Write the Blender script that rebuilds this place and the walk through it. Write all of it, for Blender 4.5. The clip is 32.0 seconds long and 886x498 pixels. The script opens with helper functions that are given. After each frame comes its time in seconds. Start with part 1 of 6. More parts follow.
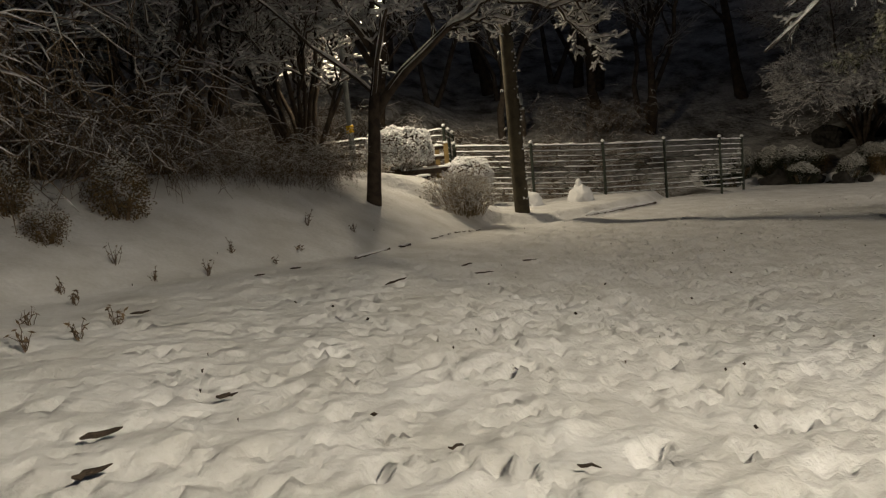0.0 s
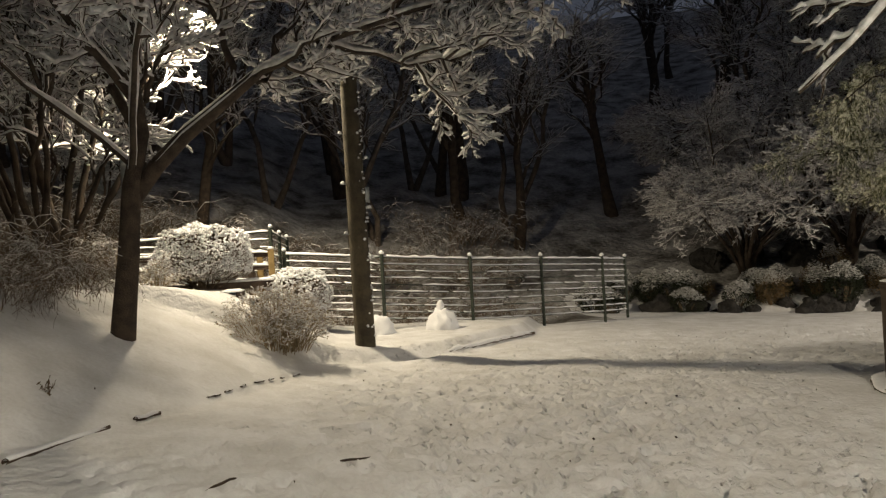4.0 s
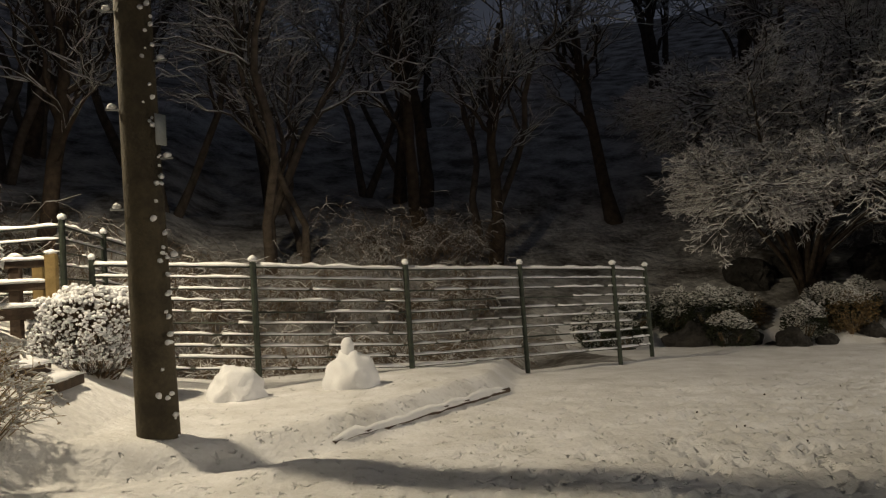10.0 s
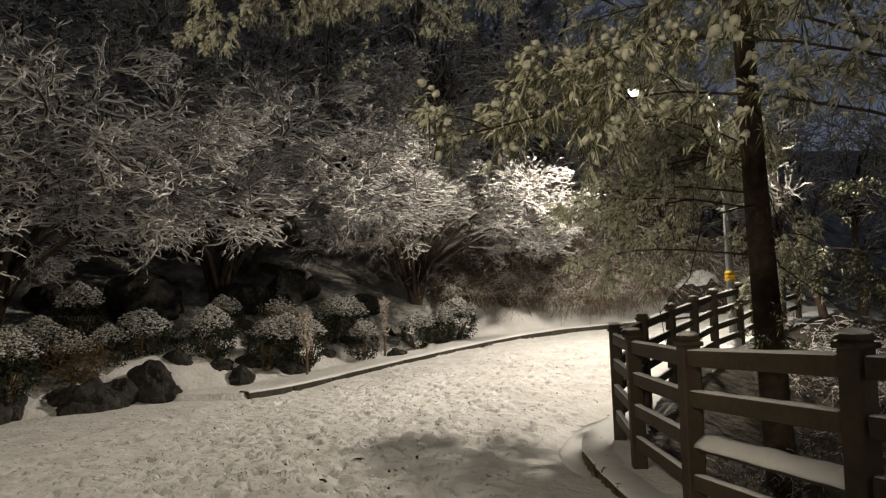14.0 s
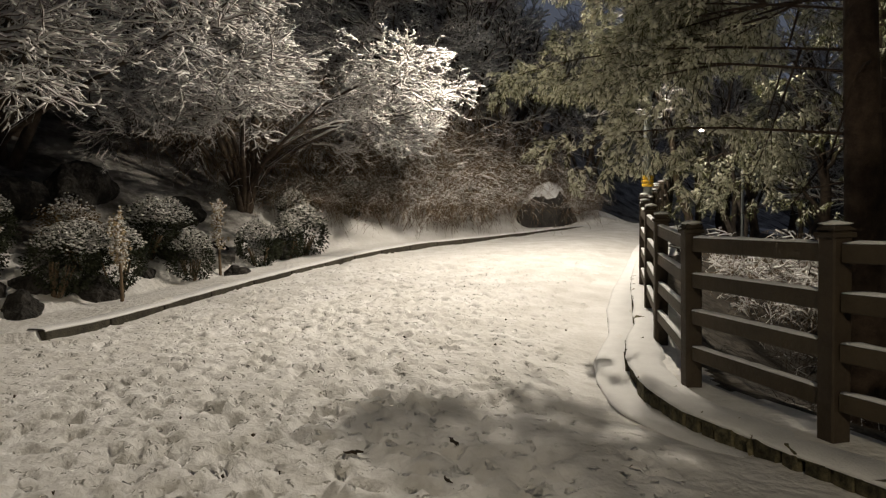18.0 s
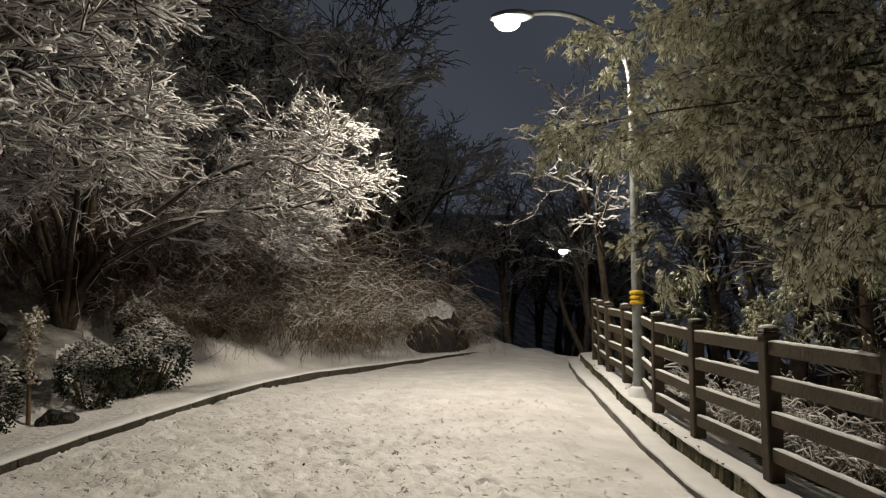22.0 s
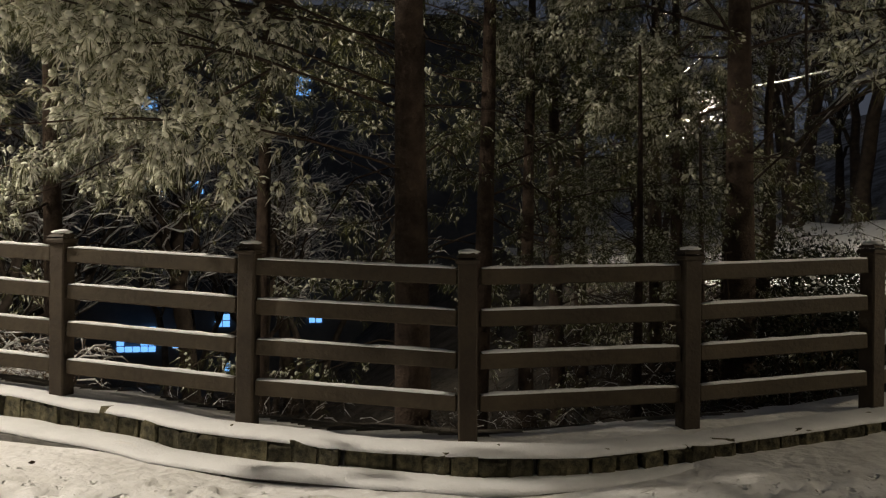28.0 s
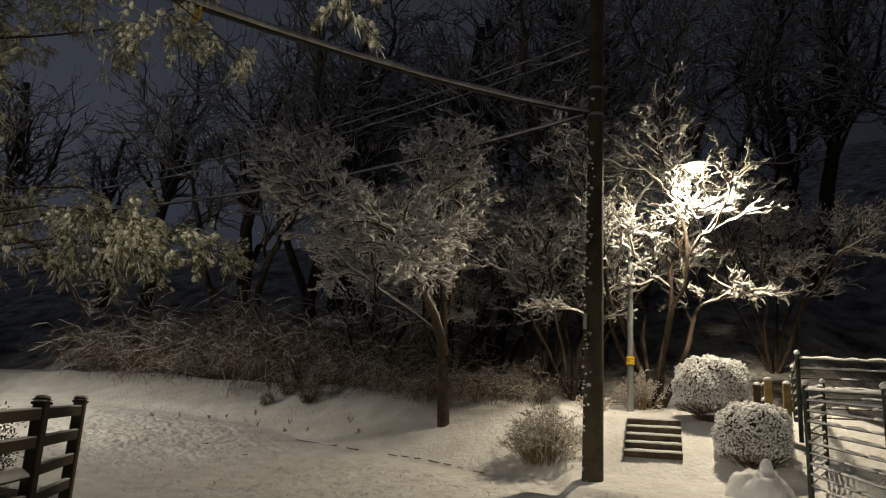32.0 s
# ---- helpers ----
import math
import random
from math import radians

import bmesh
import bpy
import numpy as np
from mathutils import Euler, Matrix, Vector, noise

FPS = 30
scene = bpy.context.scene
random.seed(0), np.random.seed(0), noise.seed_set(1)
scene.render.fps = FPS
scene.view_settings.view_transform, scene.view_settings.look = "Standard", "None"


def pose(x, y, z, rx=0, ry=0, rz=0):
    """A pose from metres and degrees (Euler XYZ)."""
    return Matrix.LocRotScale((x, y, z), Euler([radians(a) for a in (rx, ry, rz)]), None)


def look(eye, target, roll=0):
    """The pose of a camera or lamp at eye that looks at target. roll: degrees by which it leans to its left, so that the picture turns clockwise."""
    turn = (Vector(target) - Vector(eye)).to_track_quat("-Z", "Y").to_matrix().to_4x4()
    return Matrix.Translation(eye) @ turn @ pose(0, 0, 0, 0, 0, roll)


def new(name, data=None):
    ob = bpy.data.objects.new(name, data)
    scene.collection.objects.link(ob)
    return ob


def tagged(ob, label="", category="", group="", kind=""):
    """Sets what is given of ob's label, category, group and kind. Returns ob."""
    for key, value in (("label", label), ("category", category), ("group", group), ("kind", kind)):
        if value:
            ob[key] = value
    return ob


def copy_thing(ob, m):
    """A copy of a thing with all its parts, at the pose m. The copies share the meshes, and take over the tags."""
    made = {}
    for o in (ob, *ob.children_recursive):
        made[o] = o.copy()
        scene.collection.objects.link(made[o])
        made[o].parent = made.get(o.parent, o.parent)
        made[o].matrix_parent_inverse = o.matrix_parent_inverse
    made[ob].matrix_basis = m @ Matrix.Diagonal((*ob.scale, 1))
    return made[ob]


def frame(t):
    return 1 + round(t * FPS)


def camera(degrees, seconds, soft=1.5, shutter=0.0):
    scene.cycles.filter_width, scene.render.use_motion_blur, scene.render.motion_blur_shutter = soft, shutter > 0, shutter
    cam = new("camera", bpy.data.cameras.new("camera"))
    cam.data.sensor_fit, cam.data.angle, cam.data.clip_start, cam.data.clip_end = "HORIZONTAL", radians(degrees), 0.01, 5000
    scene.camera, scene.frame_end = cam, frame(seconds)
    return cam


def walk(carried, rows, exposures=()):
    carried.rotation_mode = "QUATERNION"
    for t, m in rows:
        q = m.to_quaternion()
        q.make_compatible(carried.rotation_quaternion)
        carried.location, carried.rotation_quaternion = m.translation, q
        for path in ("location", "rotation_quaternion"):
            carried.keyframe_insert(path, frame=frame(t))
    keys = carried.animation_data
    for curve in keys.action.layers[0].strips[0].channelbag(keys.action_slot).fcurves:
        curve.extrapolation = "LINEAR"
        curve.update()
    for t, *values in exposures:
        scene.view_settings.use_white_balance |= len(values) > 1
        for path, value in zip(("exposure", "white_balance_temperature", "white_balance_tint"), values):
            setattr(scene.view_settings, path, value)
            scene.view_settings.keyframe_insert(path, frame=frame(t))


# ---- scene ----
cam = camera(62.7, 32.0, soft=1.25)
PATH = [
    (0, (-0.108, 0.187, 1.207), (-0.088, 2.172, 0.962), -5.44),
    (0.5, (-0.071, 0.783, 1.224), (0.040, 2.771, 1.038), -4.52),
    (1, (-0.009, 1.387, 1.252), (0.169, 3.378, 1.174), -3.77),
    (1.5, (0.097, 1.986, 1.285), (0.323, 3.973, 1.320), -3.16),
    (2, (0.235, 2.565, 1.317), (0.487, 4.546, 1.436), -3.06),
    (2.5, (0.383, 3.119, 1.327), (0.645, 5.096, 1.480), -2.91),
    (3, (0.526, 3.659, 1.305), (0.821, 5.631, 1.457), -2.69),
    (3.5, (0.660, 4.191, 1.252), (1.013, 6.157, 1.357), -3.08),
    (4, (0.785, 4.719, 1.188), (1.205, 6.674, 1.219), -3.21),
    (4.5, (0.903, 5.245, 1.128), (1.388, 7.185, 1.081), -3.22),
    (6.5, (1.600, 7.445, 0.955), (2.214, 9.343, 0.822), -2.36),
    (7, (1.782, 7.982, 0.935), (2.317, 9.906, 0.828), -2.50),
    (7.5, (1.973, 8.507, 0.927), (2.328, 10.475, 0.873), -3.09),
    (8, (2.170, 9.015, 0.924), (2.276, 11.012, 0.939), -3.33),
    (8.5, (2.381, 9.526, 0.924), (2.175, 11.513, 1.007), -2.80),
    (9, (2.611, 10.003, 0.908), (2.384, 11.986, 1.036), -2.67),
    (9.5, (2.875, 10.464, 0.870), (2.834, 12.458, 1.017), -3.50),
    (10, (3.174, 10.931, 0.827), (3.626, 12.876, 0.941), -4.14),
    (10.1, (3.232, 11.028, 0.821), (3.785, 12.947, 0.931), -4.05),
    (10.5, (3.454, 11.431, 0.807), (4.403, 13.191, 0.871), -4.75),
    (11, (3.727, 11.961, 0.792), (5.093, 13.423, 0.813), -4.81),
    (12, (4.343, 13.161, 0.802), (6.126, 14.067, 0.750), -3.76),
    (12.5, (4.682, 13.647, 0.808), (6.576, 14.289, 0.739), -1.71),
    (13, (5.031, 14.031, 0.821), (6.978, 14.483, 0.760), -1.45),
    (13.5, (5.383, 14.389, 0.842), (7.354, 14.729, 0.832), -1.58),
    (14, (5.741, 14.751, 0.861), (7.727, 14.961, 0.974), -2.03),
    (14.5, (6.079, 15.096, 0.881), (8.061, 15.162, 1.137), -1.39),
    (16.5, (7.844, 16.132, 0.729), (9.814, 15.834, 0.902), -0.97),
    (17, (8.131, 16.318, 0.672), (10.096, 15.950, 0.722), -1.01),
    (17.5, (8.483, 16.522, 0.627), (10.439, 16.109, 0.580), -0.82),
    (18, (8.910, 16.738, 0.594), (10.863, 16.324, 0.472), -0.91),
    (18.5, (9.378, 16.941, 0.556), (11.331, 16.544, 0.388), -1.09),
    (19, (9.858, 17.084, 0.529), (11.805, 16.656, 0.367), -1.25),
    (19.5, (10.337, 17.201, 0.527), (12.274, 16.713, 0.423), -1.32),
    (20, (10.817, 17.312, 0.539), (12.738, 16.759, 0.511), -0.90),
    (20.5, (11.300, 17.422, 0.550), (13.198, 16.792, 0.568), -0.20),
    (21, (11.777, 17.506, 0.547), (13.644, 16.791, 0.612), 0.07),
    (21.5, (12.233, 17.528, 0.542), (14.060, 16.724, 0.674), 0.42),
    (22, (12.688, 17.517, 0.547), (14.466, 16.625, 0.757), 0.16),
    (22.5, (13.138, 17.498, 0.562), (14.868, 16.537, 0.854), 0.25),
    (23, (13.576, 17.502, 0.582), (15.247, 16.457, 0.927), 0.65),
    (23.5, (13.968, 17.528, 0.600), (15.554, 16.375, 0.995), 0.35),
    (24, (14.258, 17.548, 0.618), (15.737, 16.284, 1.079), 0.36),
    (24.5, (14.460, 17.599, 0.634), (15.823, 16.226, 1.143), 0.26),
    (26.5, (14.690, 17.930, 0.500), (15.402, 16.085, 0.792), 1.00),
    (27, (14.696, 18.045, 0.490), (15.230, 16.120, 0.616), 0.90),
    (27.5, (14.747, 18.219, 0.482), (14.926, 16.228, 0.563), 0.50),
    (28, (14.864, 18.371, 0.465), (14.526, 16.400, 0.456), 0.41),
    (28.5, (14.990, 18.559, 0.458), (14.155, 16.743, 0.402), 1.51),
    (29, (15.091, 18.739, 0.461), (13.886, 17.144, 0.405), 1.94),
    (29.5, (15.186, 18.862, 0.466), (13.676, 17.551, 0.444), 2.34),
    (30, (15.233, 18.924, 0.478), (13.528, 17.877, 0.502), 2.49),
    (30.5, (15.270, 18.965, 0.498), (13.470, 18.099, 0.601), 2.84),
    (31.5, (15.289, 19.056, 0.563), (13.429, 18.392, 0.879), 3.09),
    (32, (15.293, 19.106, 0.589), (13.436, 18.523, 1.046), 3.25),
]
EXPOSURES = [(0, -0.2), (1, 0.05), (2, 0.5), (4, 0.7), (8, 0.1), (9, 0.0), (10, 0.35), (13, 0.55), (17, 0.4), (18, 0.4), (19, 0.05), (20, -0.15), (24, -0.1), (26.5, -0.3), (28.5, 0.55), (30, 0.6), (32, 0.1)]
walk(cam, [(t, look(eye, target, roll)) for t, eye, target, roll in PATH], EXPOSURES)

# ---- night sky, brighter towards the town in the south-east, and lamps ----
world = bpy.data.worlds.new("night")
scene.world = world
world.use_nodes = True
wn, wl = world.node_tree.nodes, world.node_tree.links
bg = wn["Background"]
w_co = wn.new("ShaderNodeTexCoord")
w_noise = wn.new("ShaderNodeTexNoise")
w_noise.inputs["Scale"].default_value = 2.2
w_ramp = wn.new("ShaderNodeValToRGB")
w_ramp.color_ramp.elements[0].position = 0.35
w_ramp.color_ramp.elements[0].color = (0.36, 0.41, 0.55, 1)
w_ramp.color_ramp.elements[1].position = 0.70
w_ramp.color_ramp.elements[1].color = (0.66, 0.74, 0.96, 1)
wl.new(w_co.outputs["Generated"], w_noise.inputs["Vector"])
wl.new(w_noise.outputs["Fac"], w_ramp.inputs["Fac"])
w_sep = wn.new("ShaderNodeSeparateXYZ")
w_low = wn.new("ShaderNodeMapRange")
w_low.inputs["From Min"].default_value, w_low.inputs["From Max"].default_value = 0.0, 0.75
w_low.inputs["To Min"].default_value, w_low.inputs["To Max"].default_value = 1.8, 0.9
w_mul = wn.new("ShaderNodeVectorMath")
w_mul.operation = "SCALE"
wl.new(w_co.outputs["Generated"], w_sep.inputs["Vector"])
wl.new(w_sep.outputs["Z"], w_low.inputs["Value"])
wl.new(w_ramp.outputs["Color"], w_mul.inputs[0])
wl.new(w_low.outputs["Result"], w_mul.inputs["Scale"])
w_dot = wn.new("ShaderNodeVectorMath")
w_dot.operation = "DOT_PRODUCT"
w_dot.inputs[1].default_value = (0.78, -0.62, 0.0)
w_town = wn.new("ShaderNodeMapRange")
w_town.inputs["From Min"].default_value, w_town.inputs["From Max"].default_value = -1.0, 1.0
w_town.inputs["To Min"].default_value, w_town.inputs["To Max"].default_value = 0.5, 2.0
w_glow = wn.new("ShaderNodeVectorMath")
w_glow.operation = "SCALE"
wl.new(w_co.outputs["Generated"], w_dot.inputs[0])
wl.new(w_dot.outputs["Value"], w_town.inputs["Value"])
wl.new(w_mul.outputs["Vector"], w_glow.inputs[0])
wl.new(w_town.outputs["Result"], w_glow.inputs["Scale"])
wl.new(w_glow.outputs["Vector"], bg.inputs["Color"])
bg.inputs["Strength"].default_value = 0.033


def lamp_light(name, place, watts, colour, radius=0.10, blend=0.55):
    data = bpy.data.lights.new(name, "SPOT")
    data.energy, data.color, data.shadow_soft_size = watts, colour, radius
    data.spot_size, data.spot_blend = radians(175), blend
    ob = new(name, data)
    ob.location = place
    return ob


def lamp_wing(name, place, target, watts, colour, cone, radius=0.10):
    """The beam that the lamp's optics throw along the drive."""
    data = bpy.data.lights.new(name, "SPOT")
    data.energy, data.color, data.shadow_soft_size = watts, colour, radius
    data.spot_size, data.spot_blend = radians(cone), 1.0
    ob = new(name, data)
    ob.location = place
    ob.rotation_euler = (Vector(target) - Vector(place)).to_track_quat("-Z", "Y").to_euler()
    return ob


LAMP_E = (21.37, 12.12, 4.98)
LAMP_W = (-0.74, 19.76, 6.35)
LAMP_FAR = (39.36, -1.92, 3.93)
LAMP_S = (4.6, -1.6, 6.2)
lamp_light("street_light_east", (LAMP_E[0], LAMP_E[1], LAMP_E[2] - 0.20), 1250, (1.0, 0.885, 0.71), 0.10, 0.25)
lamp_wing("street_light_east_wing", (LAMP_E[0], LAMP_E[1], LAMP_E[2] - 0.20), (13.0, 18.6, -0.6), 950, (1.0, 0.885, 0.71), 85)
lamp_light("street_light_west", (LAMP_W[0], LAMP_W[1], LAMP_W[2] - 0.22), 1550, (1.0, 0.85, 0.60), 0.17, 0.4)
lamp_light("street_light_far", (LAMP_FAR[0], LAMP_FAR[1], LAMP_FAR[2] - 0.20), 350, (1.0, 0.90, 0.74))
lamp_light("street_light_south", (LAMP_S[0], LAMP_S[1], LAMP_S[2] - 0.20), 3100, (1.0, 0.90, 0.70), 0.25)

# ---- materials ----
def material(name, base, rough=0.8, dark=None, scale=8.0, bump=0.0, bump_scale=40.0, metal=0.0, fine=None, random_tint=0.0, detail=5.0, spec=0.3, bump_depth=0.02):
    """A surface with coarse stains and fine grain between two colours, and a fine relief."""
    m = bpy.data.materials.new(name)
    m.use_nodes = True
    n, l = m.node_tree.nodes, m.node_tree.links
    p = n["Principled BSDF"]
    p.inputs["Roughness"].default_value, p.inputs["Metallic"].default_value = rough, metal
    p.inputs["Specular IOR Level"].default_value = spec
    co = n.new("ShaderNodeTexCoord")
    dark = dark or tuple(c * 0.7 for c in base)
    coarse = n.new("ShaderNodeTexNoise")
    coarse.inputs["Scale"].default_value, coarse.inputs["Detail"].default_value = scale, detail
    grain = n.new("ShaderNodeTexNoise")
    grain.inputs["Scale"].default_value, grain.inputs["Detail"].default_value = fine or scale * 9, 3
    mix1 = n.new("ShaderNodeMix")
    mix1.data_type = "RGBA"
    mix1.inputs["A"].default_value, mix1.inputs["B"].default_value = (*dark, 1), (*base, 1)
    ramp = n.new("ShaderNodeMapRange")
    ramp.inputs["From Min"].default_value, ramp.inputs["From Max"].default_value = 0.32, 0.68
    add = n.new("ShaderNodeMath")
    add.operation = "MULTIPLY_ADD"
    add.inputs[1].default_value, add.inputs[2].default_value = 0.35, -0.17
    add2 = n.new("ShaderNodeMath")
    add2.operation = "ADD"
    l.new(co.outputs["Object"], coarse.inputs["Vector"])
    l.new(co.outputs["Object"], grain.inputs["Vector"])
    l.new(grain.outputs["Fac"], add.inputs[0])
    l.new(coarse.outputs["Fac"], add2.inputs[0])
    l.new(add.outputs[0], add2.inputs[1])
    l.new(add2.outputs[0], ramp.inputs["Value"])
    l.new(ramp.outputs["Result"], mix1.inputs["Factor"])
    out = mix1.outputs["Result"]
    if random_tint:
        info = n.new("ShaderNodeObjectInfo")
        hsv = n.new("ShaderNodeHueSaturation")
        mr = n.new("ShaderNodeMapRange")
        mr.inputs["To Min"].default_value, mr.inputs["To Max"].default_value = 1 - random_tint, 1 + random_tint
        l.new(info.outputs["Random"], mr.inputs["Value"])
        l.new(mr.outputs["Result"], hsv.inputs["Value"])
        l.new(out, hsv.inputs["Color"])
        out = hsv.outputs["Color"]
    l.new(out, p.inputs["Base Color"])
    if bump:
        bn = n.new("ShaderNodeTexNoise")
        bn.inputs["Scale"].default_value, bn.inputs["Detail"].default_value = bump_scale, 5
        b = n.new("ShaderNodeBump")
        b.inputs["Strength"].default_value, b.inputs["Distance"].default_value = bump, bump_depth
        l.new(co.outputs["Object"], bn.inputs["Vector"])
        l.new(bn.outputs["Fac"], b.inputs["Height"])
        l.new(b.outputs["Normal"], p.inputs["Normal"])
    return m


def glow(name, colour, strength):
    m = bpy.data.materials.new(name)
    m.use_nodes = True
    p = m.node_tree.nodes["Principled BSDF"]
    p.inputs["Base Color"].default_value = (*colour, 1)
    p.inputs["Emission Color"].default_value, p.inputs["Emission Strength"].default_value = (*colour, 1), strength
    return m


SNOW = material("trodden_snow", (0.84, 0.83, 0.84), 0.75, (0.66, 0.645, 0.63), 2.2, 0.65, 15.0, fine=24.0, bump_depth=0.03)
LITTER = material("leaf_litter", (0.50, 0.49, 0.48), 0.9, (0.08, 0.07, 0.06), 0.9, 1.0, 4.0, fine=7.0, bump_depth=0.16)
EARTH = material("bare_earth", (0.095, 0.082, 0.068), 0.95, (0.03, 0.025, 0.02), 1.3, 1.0, 6.0, fine=11.0, bump_depth=0.12)
SNOW_SOFT = material("fresh_snow", (0.86, 0.86, 0.88), 0.8, (0.78, 0.78, 0.80), 5.0, 0.5, 60.0)
SNOW_TWIG = material("clinging_snow", (0.82, 0.81, 0.82), 0.8, (0.50, 0.48, 0.46), 9.0)
SNOW_LEAF = material("snow_on_leaves", (0.74, 0.74, 0.74), 0.85, (0.42, 0.41, 0.38), 16.0, 0.8, 45.0)
SNOW_TUFT = material("snow_on_needles", (0.82, 0.81, 0.72), 0.85, (0.54, 0.54, 0.40), 14.0)
BARK = material("dark_bark", (0.085, 0.062, 0.045), 0.9, (0.035, 0.026, 0.020), 7.0, 0.9, 50.0)
BARK_GREY = material("grey_bark", (0.13, 0.105, 0.085), 0.9, (0.06, 0.046, 0.036), 7.0, 0.9, 45.0)
PINE_BARK = material("pine_bark", (0.075, 0.052, 0.038), 0.92, (0.035, 0.024, 0.018), 9.0, 1.0, 35.0)
NEEDLE = material("pine_needles", (0.15, 0.15, 0.055), 0.6, (0.06, 0.066, 0.028), 2.0)
EVERGREEN = material("evergreen_leaves", (0.035, 0.038, 0.022), 0.6, (0.022, 0.027, 0.015), 4.0, spec=0.15)
DRY_LEAF = material("dry_leaves", (0.50, 0.40, 0.24), 0.8, (0.26, 0.19, 0.11), 6.0)
DRY_BROWN = material("brown_leaves", (0.20, 0.135, 0.06), 0.85, (0.08, 0.055, 0.028), 7.0)
STRAW = material("straw_stems", (0.42, 0.33, 0.20), 0.85, (0.22, 0.16, 0.10), 12.0)
STEM = material("brown_stems", (0.20, 0.14, 0.085), 0.85, (0.10, 0.07, 0.045), 12.0)
ROCK = material("dark_rock", (0.055, 0.050, 0.046), 0.9, (0.018, 0.017, 0.016), 2.5, 1.0, 7.0, bump_depth=0.10)


def pitted(m, scale, depth, lo=0.34, hi=0.44):
    """Adds sharp small pits to a surface's relief."""
    n, l = m.node_tree.nodes, m.node_tree.links
    old = [q for q in n if q.bl_idname == "ShaderNodeBump"][0]
    co = [q for q in n if q.bl_idname == "ShaderNodeTexCoord"][0]
    tx = n.new("ShaderNodeTexNoise")
    tx.inputs["Scale"].default_value, tx.inputs["Detail"].default_value = scale, 2.5
    mr = n.new("ShaderNodeMapRange")
    mr.inputs["From Min"].default_value, mr.inputs["From Max"].default_value = lo, hi
    bp = n.new("ShaderNodeBump")
    bp.inputs["Strength"].default_value, bp.inputs["Distance"].default_value = 1.0, depth
    l.new(co.outputs["Object"], tx.inputs["Vector"])
    l.new(tx.outputs["Fac"], mr.inputs["Value"])
    l.new(mr.outputs["Result"], bp.inputs["Height"])
    l.new(old.outputs["Normal"], bp.inputs["Normal"])
    l.new(bp.outputs["Normal"], n["Principled BSDF"].inputs["Normal"])


BANK_SNOW = material("settled_snow", (0.84, 0.83, 0.84), 0.75, (0.66, 0.645, 0.63), 1.6, 0.8, 10.0, fine=24.0, bump_depth=0.05)
pitted(SNOW, 11.0, 0.03, 0.27, 0.40)
KERB = material("granite_kerb", (0.24, 0.23, 0.21), 0.85, (0.11, 0.105, 0.095), 9.0, 0.5, 60.0, random_tint=0.15)
# a much darker, browner stone colour for the left kerb only
KERB_DARK = material("dark_kerb", (0.075, 0.066, 0.05), 0.9, (0.03, 0.027, 0.021), 9.0, 0.7, 50.0, random_tint=0.2)
WALLSTONE = material("mossy_edging", (0.17, 0.15, 0.09), 0.95, (0.03, 0.028, 0.018), 14.0, 1.0, 30.0, random_tint=0.45)
PLANK = material("brown_board", (0.070, 0.053, 0.033), 0.7, (0.042, 0.032, 0.020), 3.0, 0.35, 30.0, random_tint=0.12)
POST = material("brown_post", (0.064, 0.048, 0.031), 0.7, (0.042, 0.031, 0.022), 4.0, 0.35, 30.0, random_tint=0.12)
GREENSTEEL = material("green_steel", (0.055, 0.065, 0.05), 0.5, (0.03, 0.036, 0.03), 14.0, 0.2, 60.0, metal=0.3)
GALV = material("galvanised_steel", (0.36, 0.38, 0.38), 0.45, (0.25, 0.265, 0.265), 6.0, 0.1, 50.0, metal=0.55)
YELLOW = material("yellow_tape", (0.80, 0.52, 0.03), 0.5, (0.6, 0.36, 0.02), 12.0)
CREOSOTE = material("pole_timber", (0.095, 0.078, 0.05), 0.9, (0.045, 0.037, 0.026), 3.0, 0.6, 30.0)
CABLE = material("black_cable", (0.03, 0.03, 0.032), 0.6, (0.02, 0.02, 0.02), 20.0)
SLEEPER = material("timber_tread", (0.10, 0.07, 0.05), 0.85, (0.05, 0.035, 0.026), 6.0, 0.5, 40.0, random_tint=0.15)
YELLOWWOOD = material("pine_timber", (0.34, 0.24, 0.10), 0.75, (0.22, 0.15, 0.06), 8.0, 0.3, 40.0)
CONCRETE = material("dark_facade", (0.12, 0.13, 0.15), 0.9, (0.08, 0.085, 0.10), 0.6)
LENS = glow("lamp_lens", (1.0, 0.95, 0.82), 90.0)
LENS_W = glow("lamp_lens_warm", (1.0, 0.86, 0.55), 60.0)
BLUE = glow("blue_window", (0.16, 0.42, 0.85), 1.1)


